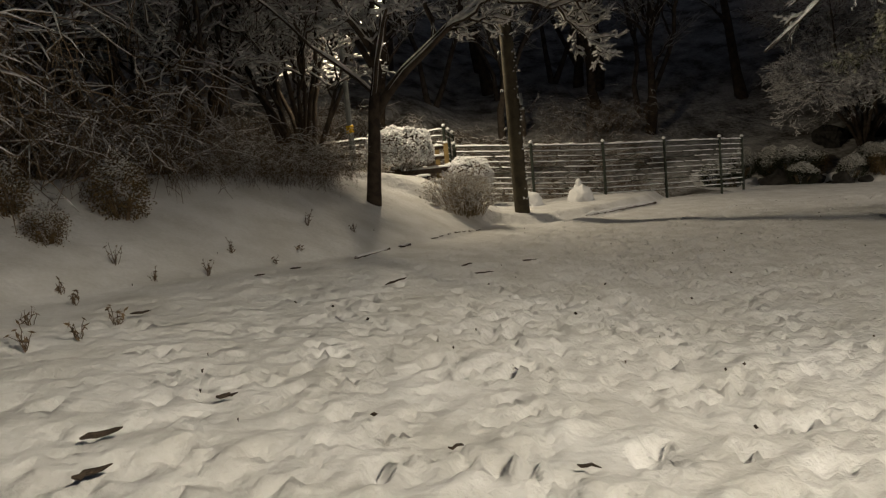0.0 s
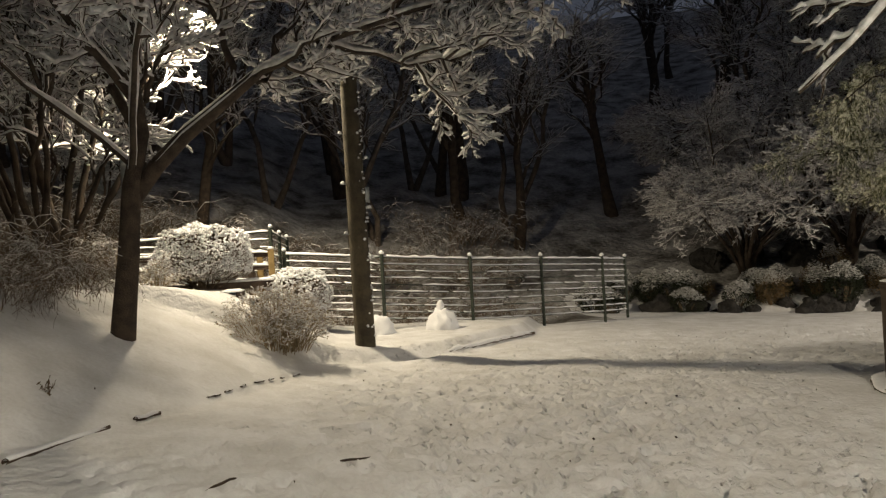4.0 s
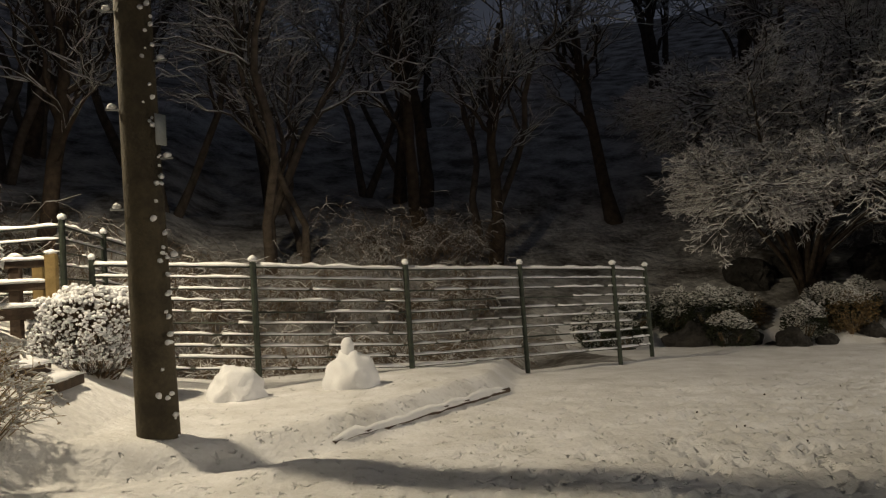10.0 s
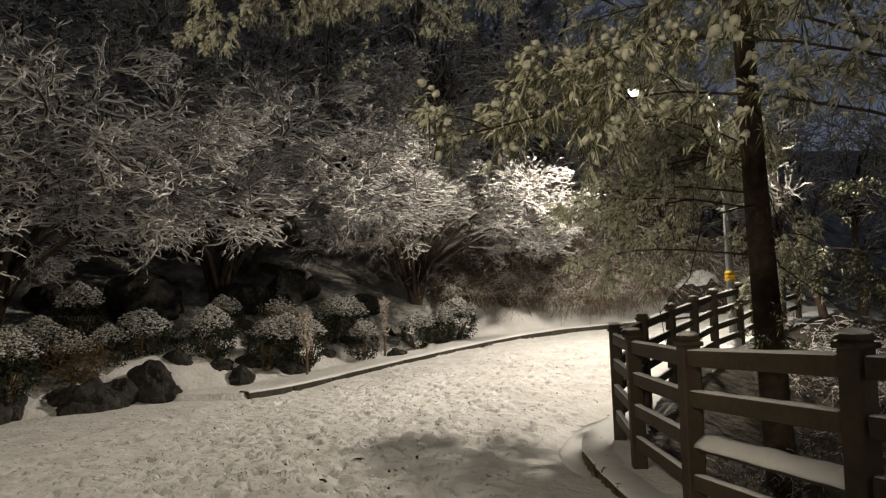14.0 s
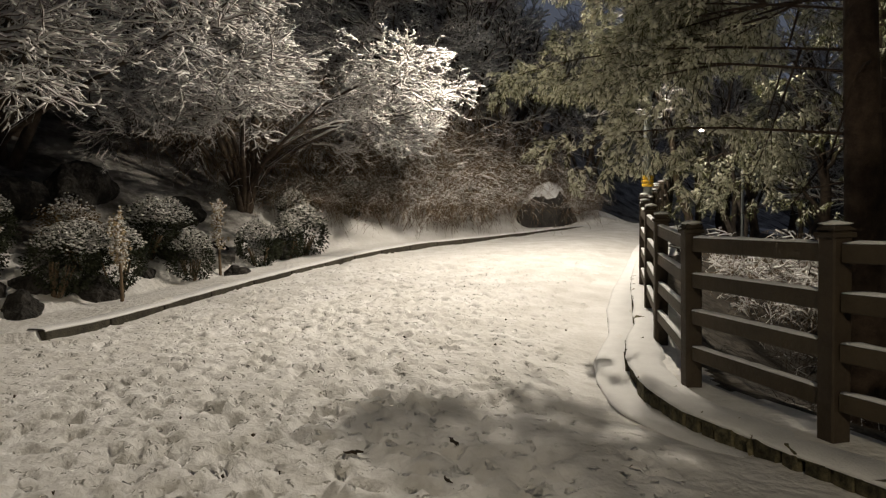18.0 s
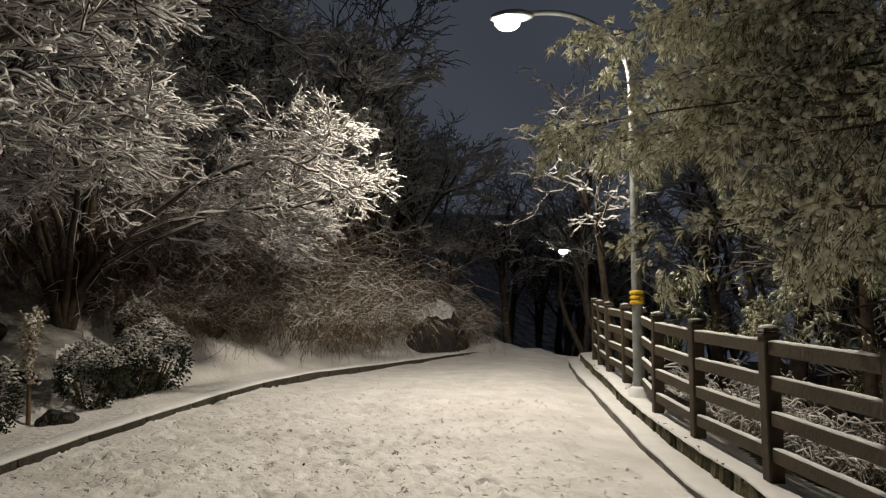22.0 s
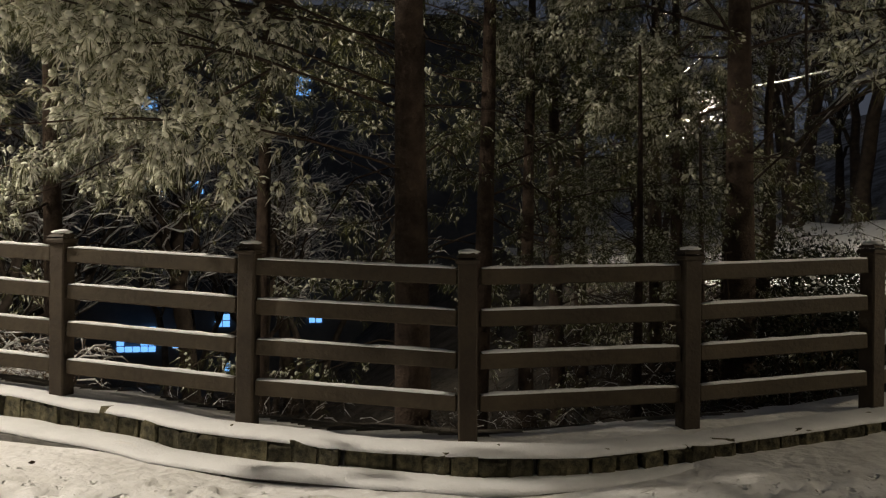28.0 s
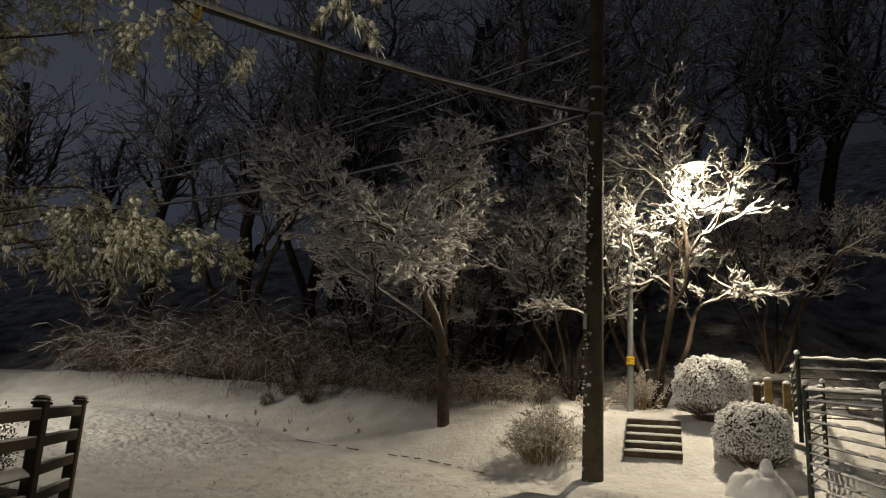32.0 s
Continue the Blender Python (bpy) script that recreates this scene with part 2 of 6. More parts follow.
# ---- mesh helpers ----
class Buf:
    """Collects pieces of one mesh."""

    def __init__(self):
        self.v, self.f, self.n = [], [], 0

    def add(self, v, f):
        v = np.asarray(v, float).reshape(-1, 3)
        f = np.asarray(f)
        self.v.append(v)
        self.f.append(f + self.n)
        self.n += len(v)
        return self

    def data(self, name, mat, smooth=True):
        me = bpy.data.meshes.new(name)
        v = np.concatenate(self.v)
        loops = np.concatenate([f.ravel() for f in self.f])
        sizes = np.concatenate([np.full(len(f), f.shape[1]) for f in self.f])
        me.vertices.add(len(v))
        me.vertices.foreach_set("co", v.ravel())
        me.loops.add(len(loops))
        me.loops.foreach_set("vertex_index", loops.astype(np.int32))
        me.polygons.add(len(sizes))
        me.polygons.foreach_set("loop_start", np.r_[0, np.cumsum(sizes)[:-1]].astype(np.int32))
        me.polygons.foreach_set("loop_total", sizes.astype(np.int32))
        me.polygons.foreach_set("use_smooth", np.full(len(sizes), smooth))
        me.materials.append(mat)
        me.update(calc_edges=True)
        me.validate()
        return me


def part(name, buf, mat, parent=None, label="", smooth=True, kind=""):
    ob = new(name, buf.data(name, mat, smooth))
    if parent is not None:
        ob.parent = parent
    return tagged(ob, label, kind=kind)


def thing(name, place, label, category, group="", kind=""):
    ob = new(name)
    ob.location = place
    ob.empty_display_size = 0.2
    return tagged(ob, label, category, group, kind)


def unit(v):
    return v / np.maximum(np.linalg.norm(v, axis=-1, keepdims=True), 1e-9)


def tubes(P, R, sides=4, cap=True):
    """Tubes along N lines of K points: P (N, K, 3), R (N, K)."""
    P, R = np.asarray(P, float), np.asarray(R, float)
    N, K, _ = P.shape
    T = unit(np.gradient(P, axis=1))
    ref = np.where(np.abs(T[..., 2:3]) > 0.9, np.array([1.0, 0, 0]), np.array([0, 0, 1.0]))
    S = unit(np.cross(T, ref))
    U = np.cross(S, T)
    a = np.arange(sides) * 2 * np.pi / sides + np.pi / 4
    ring = P[:, :, None] + R[:, :, None, None] * (np.cos(a)[:, None] * S[:, :, None] + np.sin(a)[:, None] * U[:, :, None])
    idx = np.arange(N * K * sides).reshape(N, K, sides)
    nxt = np.roll(idx, -1, axis=2)
    f = np.stack([idx[:, :-1], nxt[:, :-1], nxt[:, 1:], idx[:, 1:]], -1).reshape(-1, 4)
    out = [(ring.reshape(-1, 3), f)]
    if cap and sides == 4:
        out.append((ring.reshape(-1, 3), np.concatenate([idx[:, 0, ::-1], idx[:, -1]])))
    return out


def add_tubes(buf, P, R, sides=4):
    made = tubes(P, R, sides)
    buf.add(*made[0])
    if len(made) > 1:
        buf.f.append(made[1][1] + buf.n - len(made[0][0]))


def snow_ridges(buf, P, R, h, rng, side=0.40, foot=0.15):
    """Ridges of snow along the upper side of lines."""
    N, K, _ = P.shape
    T = unit(np.gradient(P, axis=1))
    flat = np.sqrt(np.clip(1 - T[..., 2:3] ** 2, 0.02, 1))
    S = unit(np.cross(T, np.array([0, 0, 1.0])) + 1e-6)
    lies = np.clip((flat - 0.25) / 0.45, 0.05, 1)
    hh = h * flat * lies * rng.uniform(0.35, 1.5, (N, K, 1))
    hh[:, -1] *= 0.35
    w = R[..., None] * 0.95 * lies + side * hh
    w[:, -1] *= 0.6
    z = np.array([0, 0, 1.0])
    v = np.stack([P + S * w + z * (foot * R[..., None]), P + z * (R[..., None] + hh), P - S * w + z * (foot * R[..., None])], 2)
    idx = np.arange(N * K * 3).reshape(N, K, 3)
    nxt = np.roll(idx, -1, axis=2)
    f = np.stack([idx[:, :-1], nxt[:, :-1], nxt[:, 1:], idx[:, 1:]], -1).reshape(-1, 4)
    buf.add(v.reshape(-1, 3), f)
    buf.f.append(np.concatenate([idx[:, 0, ::-1], idx[:, -1]]) + buf.n - len(v.reshape(-1, 3)))


def sprout(rng, P, R, count, t=(0.3, 1.0), length=(0.5, 1.0), angle=(35, 65), lift=0.0, droop=0.0, wander=0.08, K=4, thin=0.55, least=0.006, flatten=1.0, bend=0.0):
    """Side shoots on each of the given lines."""
    N, k0, _ = P.shape
    M = N * count
    par = np.repeat(np.arange(N), count)
    u = rng.uniform(*t, M) * (k0 - 1)
    i = np.clip(u.astype(int), 0, k0 - 2)
    fr = (u - i)[:, None]
    base = P[par, i] * (1 - fr) + P[par, i + 1] * fr
    r0 = (R[par, i] * (1 - fr[:, 0]) + R[par, i + 1] * fr[:, 0]) * thin
    T = unit(P[par, i + 1] - P[par, i])
    rnd = rng.normal(size=(M, 3))
    rnd[:, 2] *= flatten
    side = unit(rnd - (rnd * T).sum(1, keepdims=True) * T)
    a = np.radians(rng.uniform(*angle, M))[:, None]
    D = unit(np.cos(a) * T + np.sin(a) * side + np.array([0, 0, lift]))
    L = rng.uniform(*length, M)[:, None, None] * (1.1 - 0.45 * (u / (k0 - 1)))[:, None, None]
    s = np.linspace(0, 1, K)[None, :, None]
    jig = np.cumsum(rng.normal(size=(M, K, 3)), 1) * wander * L / np.sqrt(K)
    jig -= jig[:, :1]
    out = base[:, None] + D[:, None] * L * s + jig - np.array([0, 0, 1.0]) * droop * L * s**2
    if bend:
        crook = rng.normal(size=(M, 3)) * np.array([1, 1, 0.5])
        crook = unit(crook - (crook * D).sum(1, keepdims=True) * D)[:, None]
        wave = np.sin(s * rng.uniform(2.5, 6.5, (M, 1, 1))) * rng.uniform(0.3, 1.0, (M, 1, 1))
        out = out + bend * L * (wave * crook + s**2 * np.array([0, 0, 0.3]))
    rad = np.maximum(r0[:, None] * (1 - 0.75 * s[..., 0]), least * (1 - 0.4 * s[..., 0]))
    return out, rad


def lumps(buf, C, size, rng, axis=None, squash=0.7):
    """Small rounded lumps (rings of five) at the centres C, of the given radius."""
    C = np.asarray(C, float)
    N = len(C)
    size = np.broadcast_to(size, (N,))[:, None, None]
    A = unit(np.array([0, 0, 1.0]) + rng.normal(size=(N, 3)) * 0.35) if axis is None else unit(axis)
    ref = np.where(np.abs(A[:, 2:3]) > 0.9, np.array([1.0, 0, 0]), np.array([0, 0, 1.0]))
    S = unit(np.cross(A, ref))
    U = np.cross(A, S)
    a = np.arange(5) * 2 * np.pi / 5
    rows = []
    for lat, rr in ((-0.55, 0.75), (0.15, 1.0), (0.72, 0.6)):
        jit = rng.uniform(0.82, 1.18, (N, 5, 1))
        rows.append(C[:, None] + size * (lat * squash * A[:, None] + rr * jit * (np.cos(a)[:, None] * S[:, None] + np.sin(a)[:, None] * U[:, None])))
    bottom = C[:, None] - size * 0.8 * squash * A[:, None]
    top = C[:, None] + size * squash * A[:, None]
    v = np.concatenate([bottom, *rows, top], 1)
    o = (np.arange(N) * 17)[:, None, None]
    k, k2 = np.arange(5), (np.arange(5) + 1) % 5
    quads = np.concatenate([np.stack([1 + k, 1 + k2, 6 + k2, 6 + k], -1), np.stack([6 + k, 6 + k2, 11 + k2, 11 + k], -1)])
    tris = np.concatenate([np.stack([0 * k, 1 + k2, 1 + k], -1), np.stack([0 * k + 16, 11 + k, 11 + k2], -1)])
    n0 = buf.n
    buf.add(v.reshape(-1, 3), (quads[None] + o).reshape(-1, 4))
    buf.f.append((tris[None] + o).reshape(-1, 3) + n0)


def box(buf, size, m=None, bevel=0.0):
    """A box with chamfered upright and level edges, size (x, y, z), its base at z = 0, at the pose m."""
    bm = bmesh.new()
    bmesh.ops.create_cube(bm, size=1.0)
    for v in bm.verts:
        v.co = Vector((v.co.x * size[0], v.co.y * size[1], (v.co.z + 0.5) * size[2]))
    if bevel:
        bmesh.ops.bevel(bm, geom=list(bm.edges), offset=bevel, segments=1, affect="EDGES")
    if m is not None:
        bm.transform(m)
    return add_bm(buf, bm)


def add_bm(buf, bm):
    bmesh.ops.triangulate(bm, faces=list(bm.faces))
    bm.verts.index_update()
    buf.add([v.co[:] for v in bm.verts], [[v.index for v in f.verts] for f in bm.faces])
    bm.free()
    return buf


def snow_loaf(buf, length, width, height, m, rng, steps=None):
    """A lumpy strip of snow along x, flat below."""
    n = steps or max(3, int(length / 0.09))
    xs = np.linspace(-length / 2, length / 2, n)
    prof = np.array([(-0.5, 0), (-0.53, 0.45), (-0.3, 0.95), (0.3, 1.0), (0.53, 0.45), (0.5, 0)])
    hh = height * rng.uniform(0.75, 1.2, n)
    hh[[0, -1]] *= 0.5
    v = np.stack([np.repeat(xs[:, None], 6, 1), width * prof[None, :, 0] * rng.uniform(0.93, 1.07, (n, 1)), hh[:, None] * prof[None, :, 1]], -1).reshape(-1, 3)
    R = np.array(m)
    v = v @ R[:3, :3].T + R[:3, 3]
    idx = np.arange(n * 6).reshape(n, 6)
    nxt = np.roll(idx, -1, axis=1)
    buf.add(v, np.stack([idx[:-1], idx[1:], nxt[1:], nxt[:-1]], -1).reshape(-1, 4))
    buf.f.append(np.array([idx[0], idx[-1, ::-1]]) + buf.n - len(v))


# ---- the lie of the land ----
def smooth(x, a, b):
    s = np.clip((x - a) / (b - a), 0, 1)
    return s * s * (3 - 2 * s)


def side_of(x, y, line):
    """The distance to a line of points, positive on its left."""
    x, y = np.asarray(x, float), np.asarray(y, float)
    best = np.full(np.shape(x), 1e9)
    sign = np.ones(np.shape(x))
    for (ax, ay), (bx, by) in zip(line[:-1], line[1:]):
        dx, dy = bx - ax, by - ay
        u = np.clip(((x - ax) * dx + (y - ay) * dy) / (dx * dx + dy * dy), 0, 1)
        px, py = x - ax - u * dx, y - ay - u * dy
        d = np.hypot(px, py)
        near = d < best - 1e-9
        best = np.where(near, d, best)
        sign = np.where(near, np.sign(dx * (y - ay) - dy * (x - ax)), sign)
    return best * sign


FENCE = [(8.06, 12.43), (9.38, 13.20), (10.86, 13.65), (12.38, 13.78), (13.90, 13.75), (15.34, 13.22), (16.73, 12.60), (18.12, 11.96), (19.35, 11.33), (20.45, 10.56), (21.45, 9.98), (22.62, 9.33), (23.75, 8.62), (24.85, 7.88)]
EDGE_S = [(3.6, -60), (4.0, -8), (5.0, 0), (6.1, 7), (6.9, 10.2), *FENCE, (28, 5.7), (33, 2.0), (41, -5.3), (90, -45)]
KERB_W = [(6.35, 9.5), (6.85, 10.9), (7.4, 12.0), (8.0, 12.72), (8.71, 13.12), (9.6, 13.58), (10.5, 13.90), (11.35, 14.04), (12.5, 14.20), (13.3, 14.30), (14.0, 14.26), (14.9, 13.95), (15.6, 13.60), (16.2, 13.20), (17.0, 12.82), (18.4, 12.15), (19.2, 11.72), (20.7, 10.88), (21.8, 10.18), (22.9, 9.52), (24.0, 8.80), (25.2, 8.02), (26.8, 6.95)]
KERB_R = [(12.6, 14.45), (13.2, 14.54), (13.85, 14.58), (14.65, 14.40), (15.25, 14.15), (16.47, 13.42), (17.5, 12.98), (18.9, 12.22), (21.1, 10.92), (22.9, 9.88), (24.2, 9.06), (27.1, 7.15)]
KERB_L = [(18.1, 19.55), (19.7, 18.55), (20.2, 18.26), (21.4, 17.35), (23.0, 16.05), (24.45, 14.85), (25.6, 13.6), (26.5, 12.4), (27.5, 11.0), (28.6, 9.4), (30.0, 7.2), (31.5, 4.5)]
KERB_W = [(x - 0.05 * k, y - 0.12 * k) for x, y in KERB_W for k in (min(max((x - 11) / 3, 0), 1),)]
KERB_R = [(x - 0.07, y - 0.16) for x, y in KERB_R]
ROCKS = [(-40, 27.0), (6, 27.0), (10.6, 26.2), (12.4, 25.4), (14.8, 23.5), (16.1, 22.8), (17.8, 21.5), (19.2, 20.4), (21.0, 19.1), (22.8, 17.7), (24.6, 16.2), (25.8, 14.6), (27.0, 12.8), (28.2, 11.0), (29.5, 8.9), (31.0, 6.4), (35.5, 1.6), (90, -50)]
BANK_W = [(-6.0, -60), (-4.8, 0.0), (-3.7, 6.5), (-2.4, 9.2), (-1.1, 11.2), (0.4, 14.2), (1.0, 16.2), (1.55, 17.8), (1.7, 19.0), (1.6, 20.5), (1.4, 22.0), (1.4, 60)]
TERRACE = [(-3.0, 16.2), (1.9, 17.15), (3.7, 17.75), (6.1, 20.3), (7.2, 23.0), (7.2, 60)]


def land(x, y):
    """The height of the snow, without small lumps."""
    x, y = np.asarray(x, float), np.asarray(y, float)
    z = -0.40 - 0.17 * smooth(y, 3, 13) + 0.12 * np.clip(2.5 - x, 0, 7) - 0.25 * smooth(x, 5, 14) - 0.10 * smooth(y, 15.5, 19.5) * smooth(x, 12, 16)
    s = (x - 15) * 0.85 - (y - 17) * 0.53
    up = np.clip(s - 2.6, 0, None)
    z = z + 0.052 * np.minimum(up, 8) + 0.016 * np.clip(up - 8, 0, 6.5) - 0.10 * np.clip(s - 16.5, 0, 25) * smooth(s, 16, 20)
    d = side_of(x, y, BANK_W)
    z = z + np.minimum(0.42 * np.clip(d, 0, None), 1.12 - 0.32 * smooth(y, 15, 18)) + 0.25 * smooth(side_of(x, y, TERRACE), -0.1, 0.35) + 0.45 * np.clip(d - 5.5, 0, 30)
    z = z + 0.11 * np.exp(-(((x - 3.1) / 0.75) ** 2) - ((y - 17.0 + 0.2 * (x - 3.1)) / 0.28) ** 2)
    n = side_of(x, y, ROCKS)
    z = z - 0.9 * smooth(y, 22.8, 25.5) * smooth(9.5 - x, 0, 3) * (1 - smooth(n, 0, 4))
    z = z + (0.5 * np.clip(n, 0, 2.2) + 0.48 * np.clip(n - 2.2, 0, 55)) * (1 - 0.55 * smooth(x, 29, 36) * (1 - smooth(n, 6, 16)))
    e = -side_of(x, y, EDGE_S)
    z = z - 0.13 * smooth(e, -1.7, -0.2) * smooth(x, 10.5, 13.5)
    z = z - 0.55 * np.clip(e - 0.40, 0, 11)
    return z


def wall_step(x):
    return 0.035 + 0.115 * smooth(x, 10, 14)


def kerb_step(x):
    return 0.09 * smooth(x, 13.2, 19)


def ledge(x, y):
    """The steps up at the kerbs."""
    w, r, l = -side_of(x, y, KERB_W), -side_of(x, y, KERB_R), side_of(x, y, KERB_L)
    high = wall_step(x)
    out = np.where((w > 0.09) & (w < 3) & (x > 6.4) & (y > 9.6 - 0.2 * (x - 6.4)) & (x < 27), high, 0.0)
    out = out + np.where((r > 0.09) & (r < 4) & (x > 13.0) & (x < 27.2), kerb_step(x), 0.0)
    return out + np.where((l > 0.09) & (l < 6) & (x > 18.0), 0.11, 0.0)


def ground(x, y):
    return float(land(x, y) + ledge(x, y))


def value_noise(x, y, seed):
    rng = np.random.default_rng(seed)
    g = rng.random((256, 256))
    xi, yi = np.floor(x).astype(int), np.floor(y).astype(int)
    fx, fy = x - xi, y - yi
    fx, fy = fx * fx * (3 - 2 * fx), fy * fy * (3 - 2 * fy)
    q = lambda a, b: g[a % 256, b % 256]
    return (q(xi, yi) * (1 - fx) + q(xi + 1, yi) * fx) * (1 - fy) + (q(xi, yi + 1) * (1 - fx) + q(xi + 1, yi + 1) * fx) * fy - 0.5


def trodden(x, y):
    """How much the snow is trodden: 1 on the drive, 0 on the banks."""
    a = smooth(-side_of(x, y, BANK_W), -0.2, 1.2) * smooth(side_of(x, y, EDGE_S), 0.5, 1.4) * smooth(-side_of(x, y, ROCKS), 0.2, 1.2)
    return a * (1 - 0.8 * (ledge(x, y) > 0))


def axis_steps(lo, a, b, hi, fine):
    core = np.arange(a, b, fine)
    out, x, d = [], b, fine
    while x < hi:
        out.append(x)
        d = min(d * 1.22, 0.11 if x < b + 9 else 9)
        x += d
    left, x, d = [], a, fine
    while x > lo:
        d = min(d * 1.22, 0.16 if x > a - 4 else 9)
        x -= d
        left.append(x)
    return np.array([*left[::-1], *core, *out])


def build_ground():
    rng = np.random.default_rng(5)
    xs, ys = axis_steps(-140, -2.6, 22.0, 170, 0.05), axis_steps(-140, 0.8, 20.4, 150, 0.05)
    X, Y = np.meshgrid(xs, ys, indexing="ij")
    Z = land(X, Y) + ledge(X, Y)
    core = smooth(X, -8, -4) * (1 - smooth(X, 27, 33)) * smooth(Y, -3, 0) * (1 - smooth(Y, 24, 28))
    tr = trodden(X, Y) * core * (0.85 + 0.15 * smooth(X + Y, 8, 16))
    up = smooth(X + 0.6 * Y, 9, 15)
    A, B = (X + Y) * 0.707, (X - Y) * 0.707
    # old filled-in tracks below the bend, thin and finely pitted snow above it
    Z += tr * (1 - up) * (0.040 * value_noise(A * 1.9, B * 7.5, 1) + 0.040 * value_noise(A * 5.2 + 9, B * 7.0, 2) + 0.032 * value_noise(X * 11, Y * 11 + 5, 3))
    Z += tr * up * (0.012 * value_noise(X * 3.3, Y * 3.3, 1) + 0.014 * value_noise(X * 6.1 + 9, Y * 6.1, 2) + 0.010 * value_noise(X * 12, Y * 12 + 5, 3))
    Z += core * (0.06 * value_noise(X * 0.8, Y * 0.8, 4) + 0.02 * value_noise(X * 2.1, Y * 2.1 + 3, 6) + 0.008 * value_noise(X * 7, Y * 7, 8))
    far = 1 - core
    Z += far * (0.9 * value_noise(X * 0.16, Y * 0.16, 11) + 0.35 * value_noise(X * 0.7, Y * 0.7, 12)) * smooth(np.hypot(X - 8, Y - 12), 12, 24)
    # footprints along the line walked
    line = np.array([(-1, -2), (0.6, 5), (2.2, 9.5), (5.0, 14), (9.5, 17), (14, 17.4), (19, 15.4), (24, 11.5)])
    for _ in range(9000):
        k = rng.integers(0, len(line) - 1)
        u = rng.random()
        c = line[k] * (1 - u) + line[k + 1] * u + rng.normal(size=2) * (2.0, 1.7)
        a = math.atan2(*(line[k + 1] - line[k])[::-1]) + rng.normal() * 0.35
        i0, i1 = np.searchsorted(xs, (c[0] - 0.3, c[0] + 0.3))
        j0, j1 = np.searchsorted(ys, (c[1] - 0.3, c[1] + 0.3))
        if i1 - i0 < 3 or j1 - j0 < 3 or i1 - i0 > 18 or j1 - j0 > 18:
            continue
        dx, dy = X[i0:i1, j0:j1] - c[0], Y[i0:i1, j0:j1] - c[1]
        p, q = dx * math.cos(a) + dy * math.sin(a), -dx * math.sin(a) + dy * math.cos(a)
        big = rng.random() < 0.25
        r = np.sqrt((p / (0.125 if big else rng.uniform(0.05, 0.10))) ** 2 + (q / (0.05 if big else rng.uniform(0.03, 0.045))) ** 2)
        deep = rng.uniform(0.020, 0.062) * (1.1 if big else 1.0)
        Z[i0:i1, j0:j1] += tr[i0:i1, j0:j1] * (1 - 0.3 * up[i0:i1, j0:j1]) * (-deep * np.clip((1.15 - r) * 2.2, 0, 1) + 0.4 * deep * np.exp(-((r - 1.4) / 0.28) ** 2))
    n, m = X.shape
    idx = np.arange(n * m).reshape(n, m)
    f = np.stack([idx[:-1, :-1], idx[1:, :-1], idx[1:, 1:], idx[:-1, 1:]], -1).reshape(-1, 4)
    ob = part("ground", Buf().add(np.stack([X, Y, Z], -1), f), SNOW)
    ob.data.materials.append(LITTER)
    ob.data.materials.append(BANK_SNOW)
    ob.data.materials.append(EARTH)
    cx, cy = ((q[:-1, :-1] + q[1:, 1:]) / 2 for q in (X, Y))
    wild = side_of(cx, cy, ROCKS) + 1.6 * value_noise(cx * 1.1, cy * 1.1, 21)
    wild = np.maximum(wild - 0.9 - 1.1 * smooth(cx, 24, 26), side_of(cx, cy, BANK_W) - 5.5 + 1.2 * value_noise(cx * 0.9, cy * 0.9, 22))
    wild = np.maximum(wild, -side_of(cx, cy, EDGE_S) - 0.30 + 0.35 * value_noise(cx * 2.1, cy * 2.1, 24))
    wild = np.maximum(wild, np.where((cy > 23.2) & (cx < 9.5), 1.0, -1.0))
    ob.data.polygons.foreach_set("material_index", np.where(wild > 0, np.where(-side_of(cx, cy, EDGE_S) > 0, 3, 1), np.where(trodden(cx, cy) + 0.8 * value_noise(cx * 2.3, cy * 2.3, 23) > 0.45 + 1.2 * (1 - smooth(cx + cy, 9, 15)), 0, 2)).astype(np.int32).ravel())
    return tagged(ob, "trodden snow over the drive, banks and wooded slopes", "ground", kind="structure")


build_ground()


# ---- rail fence along the drive ----
def heading(a, b):
    return math.atan2(b[1] - a[1], b[0] - a[0])


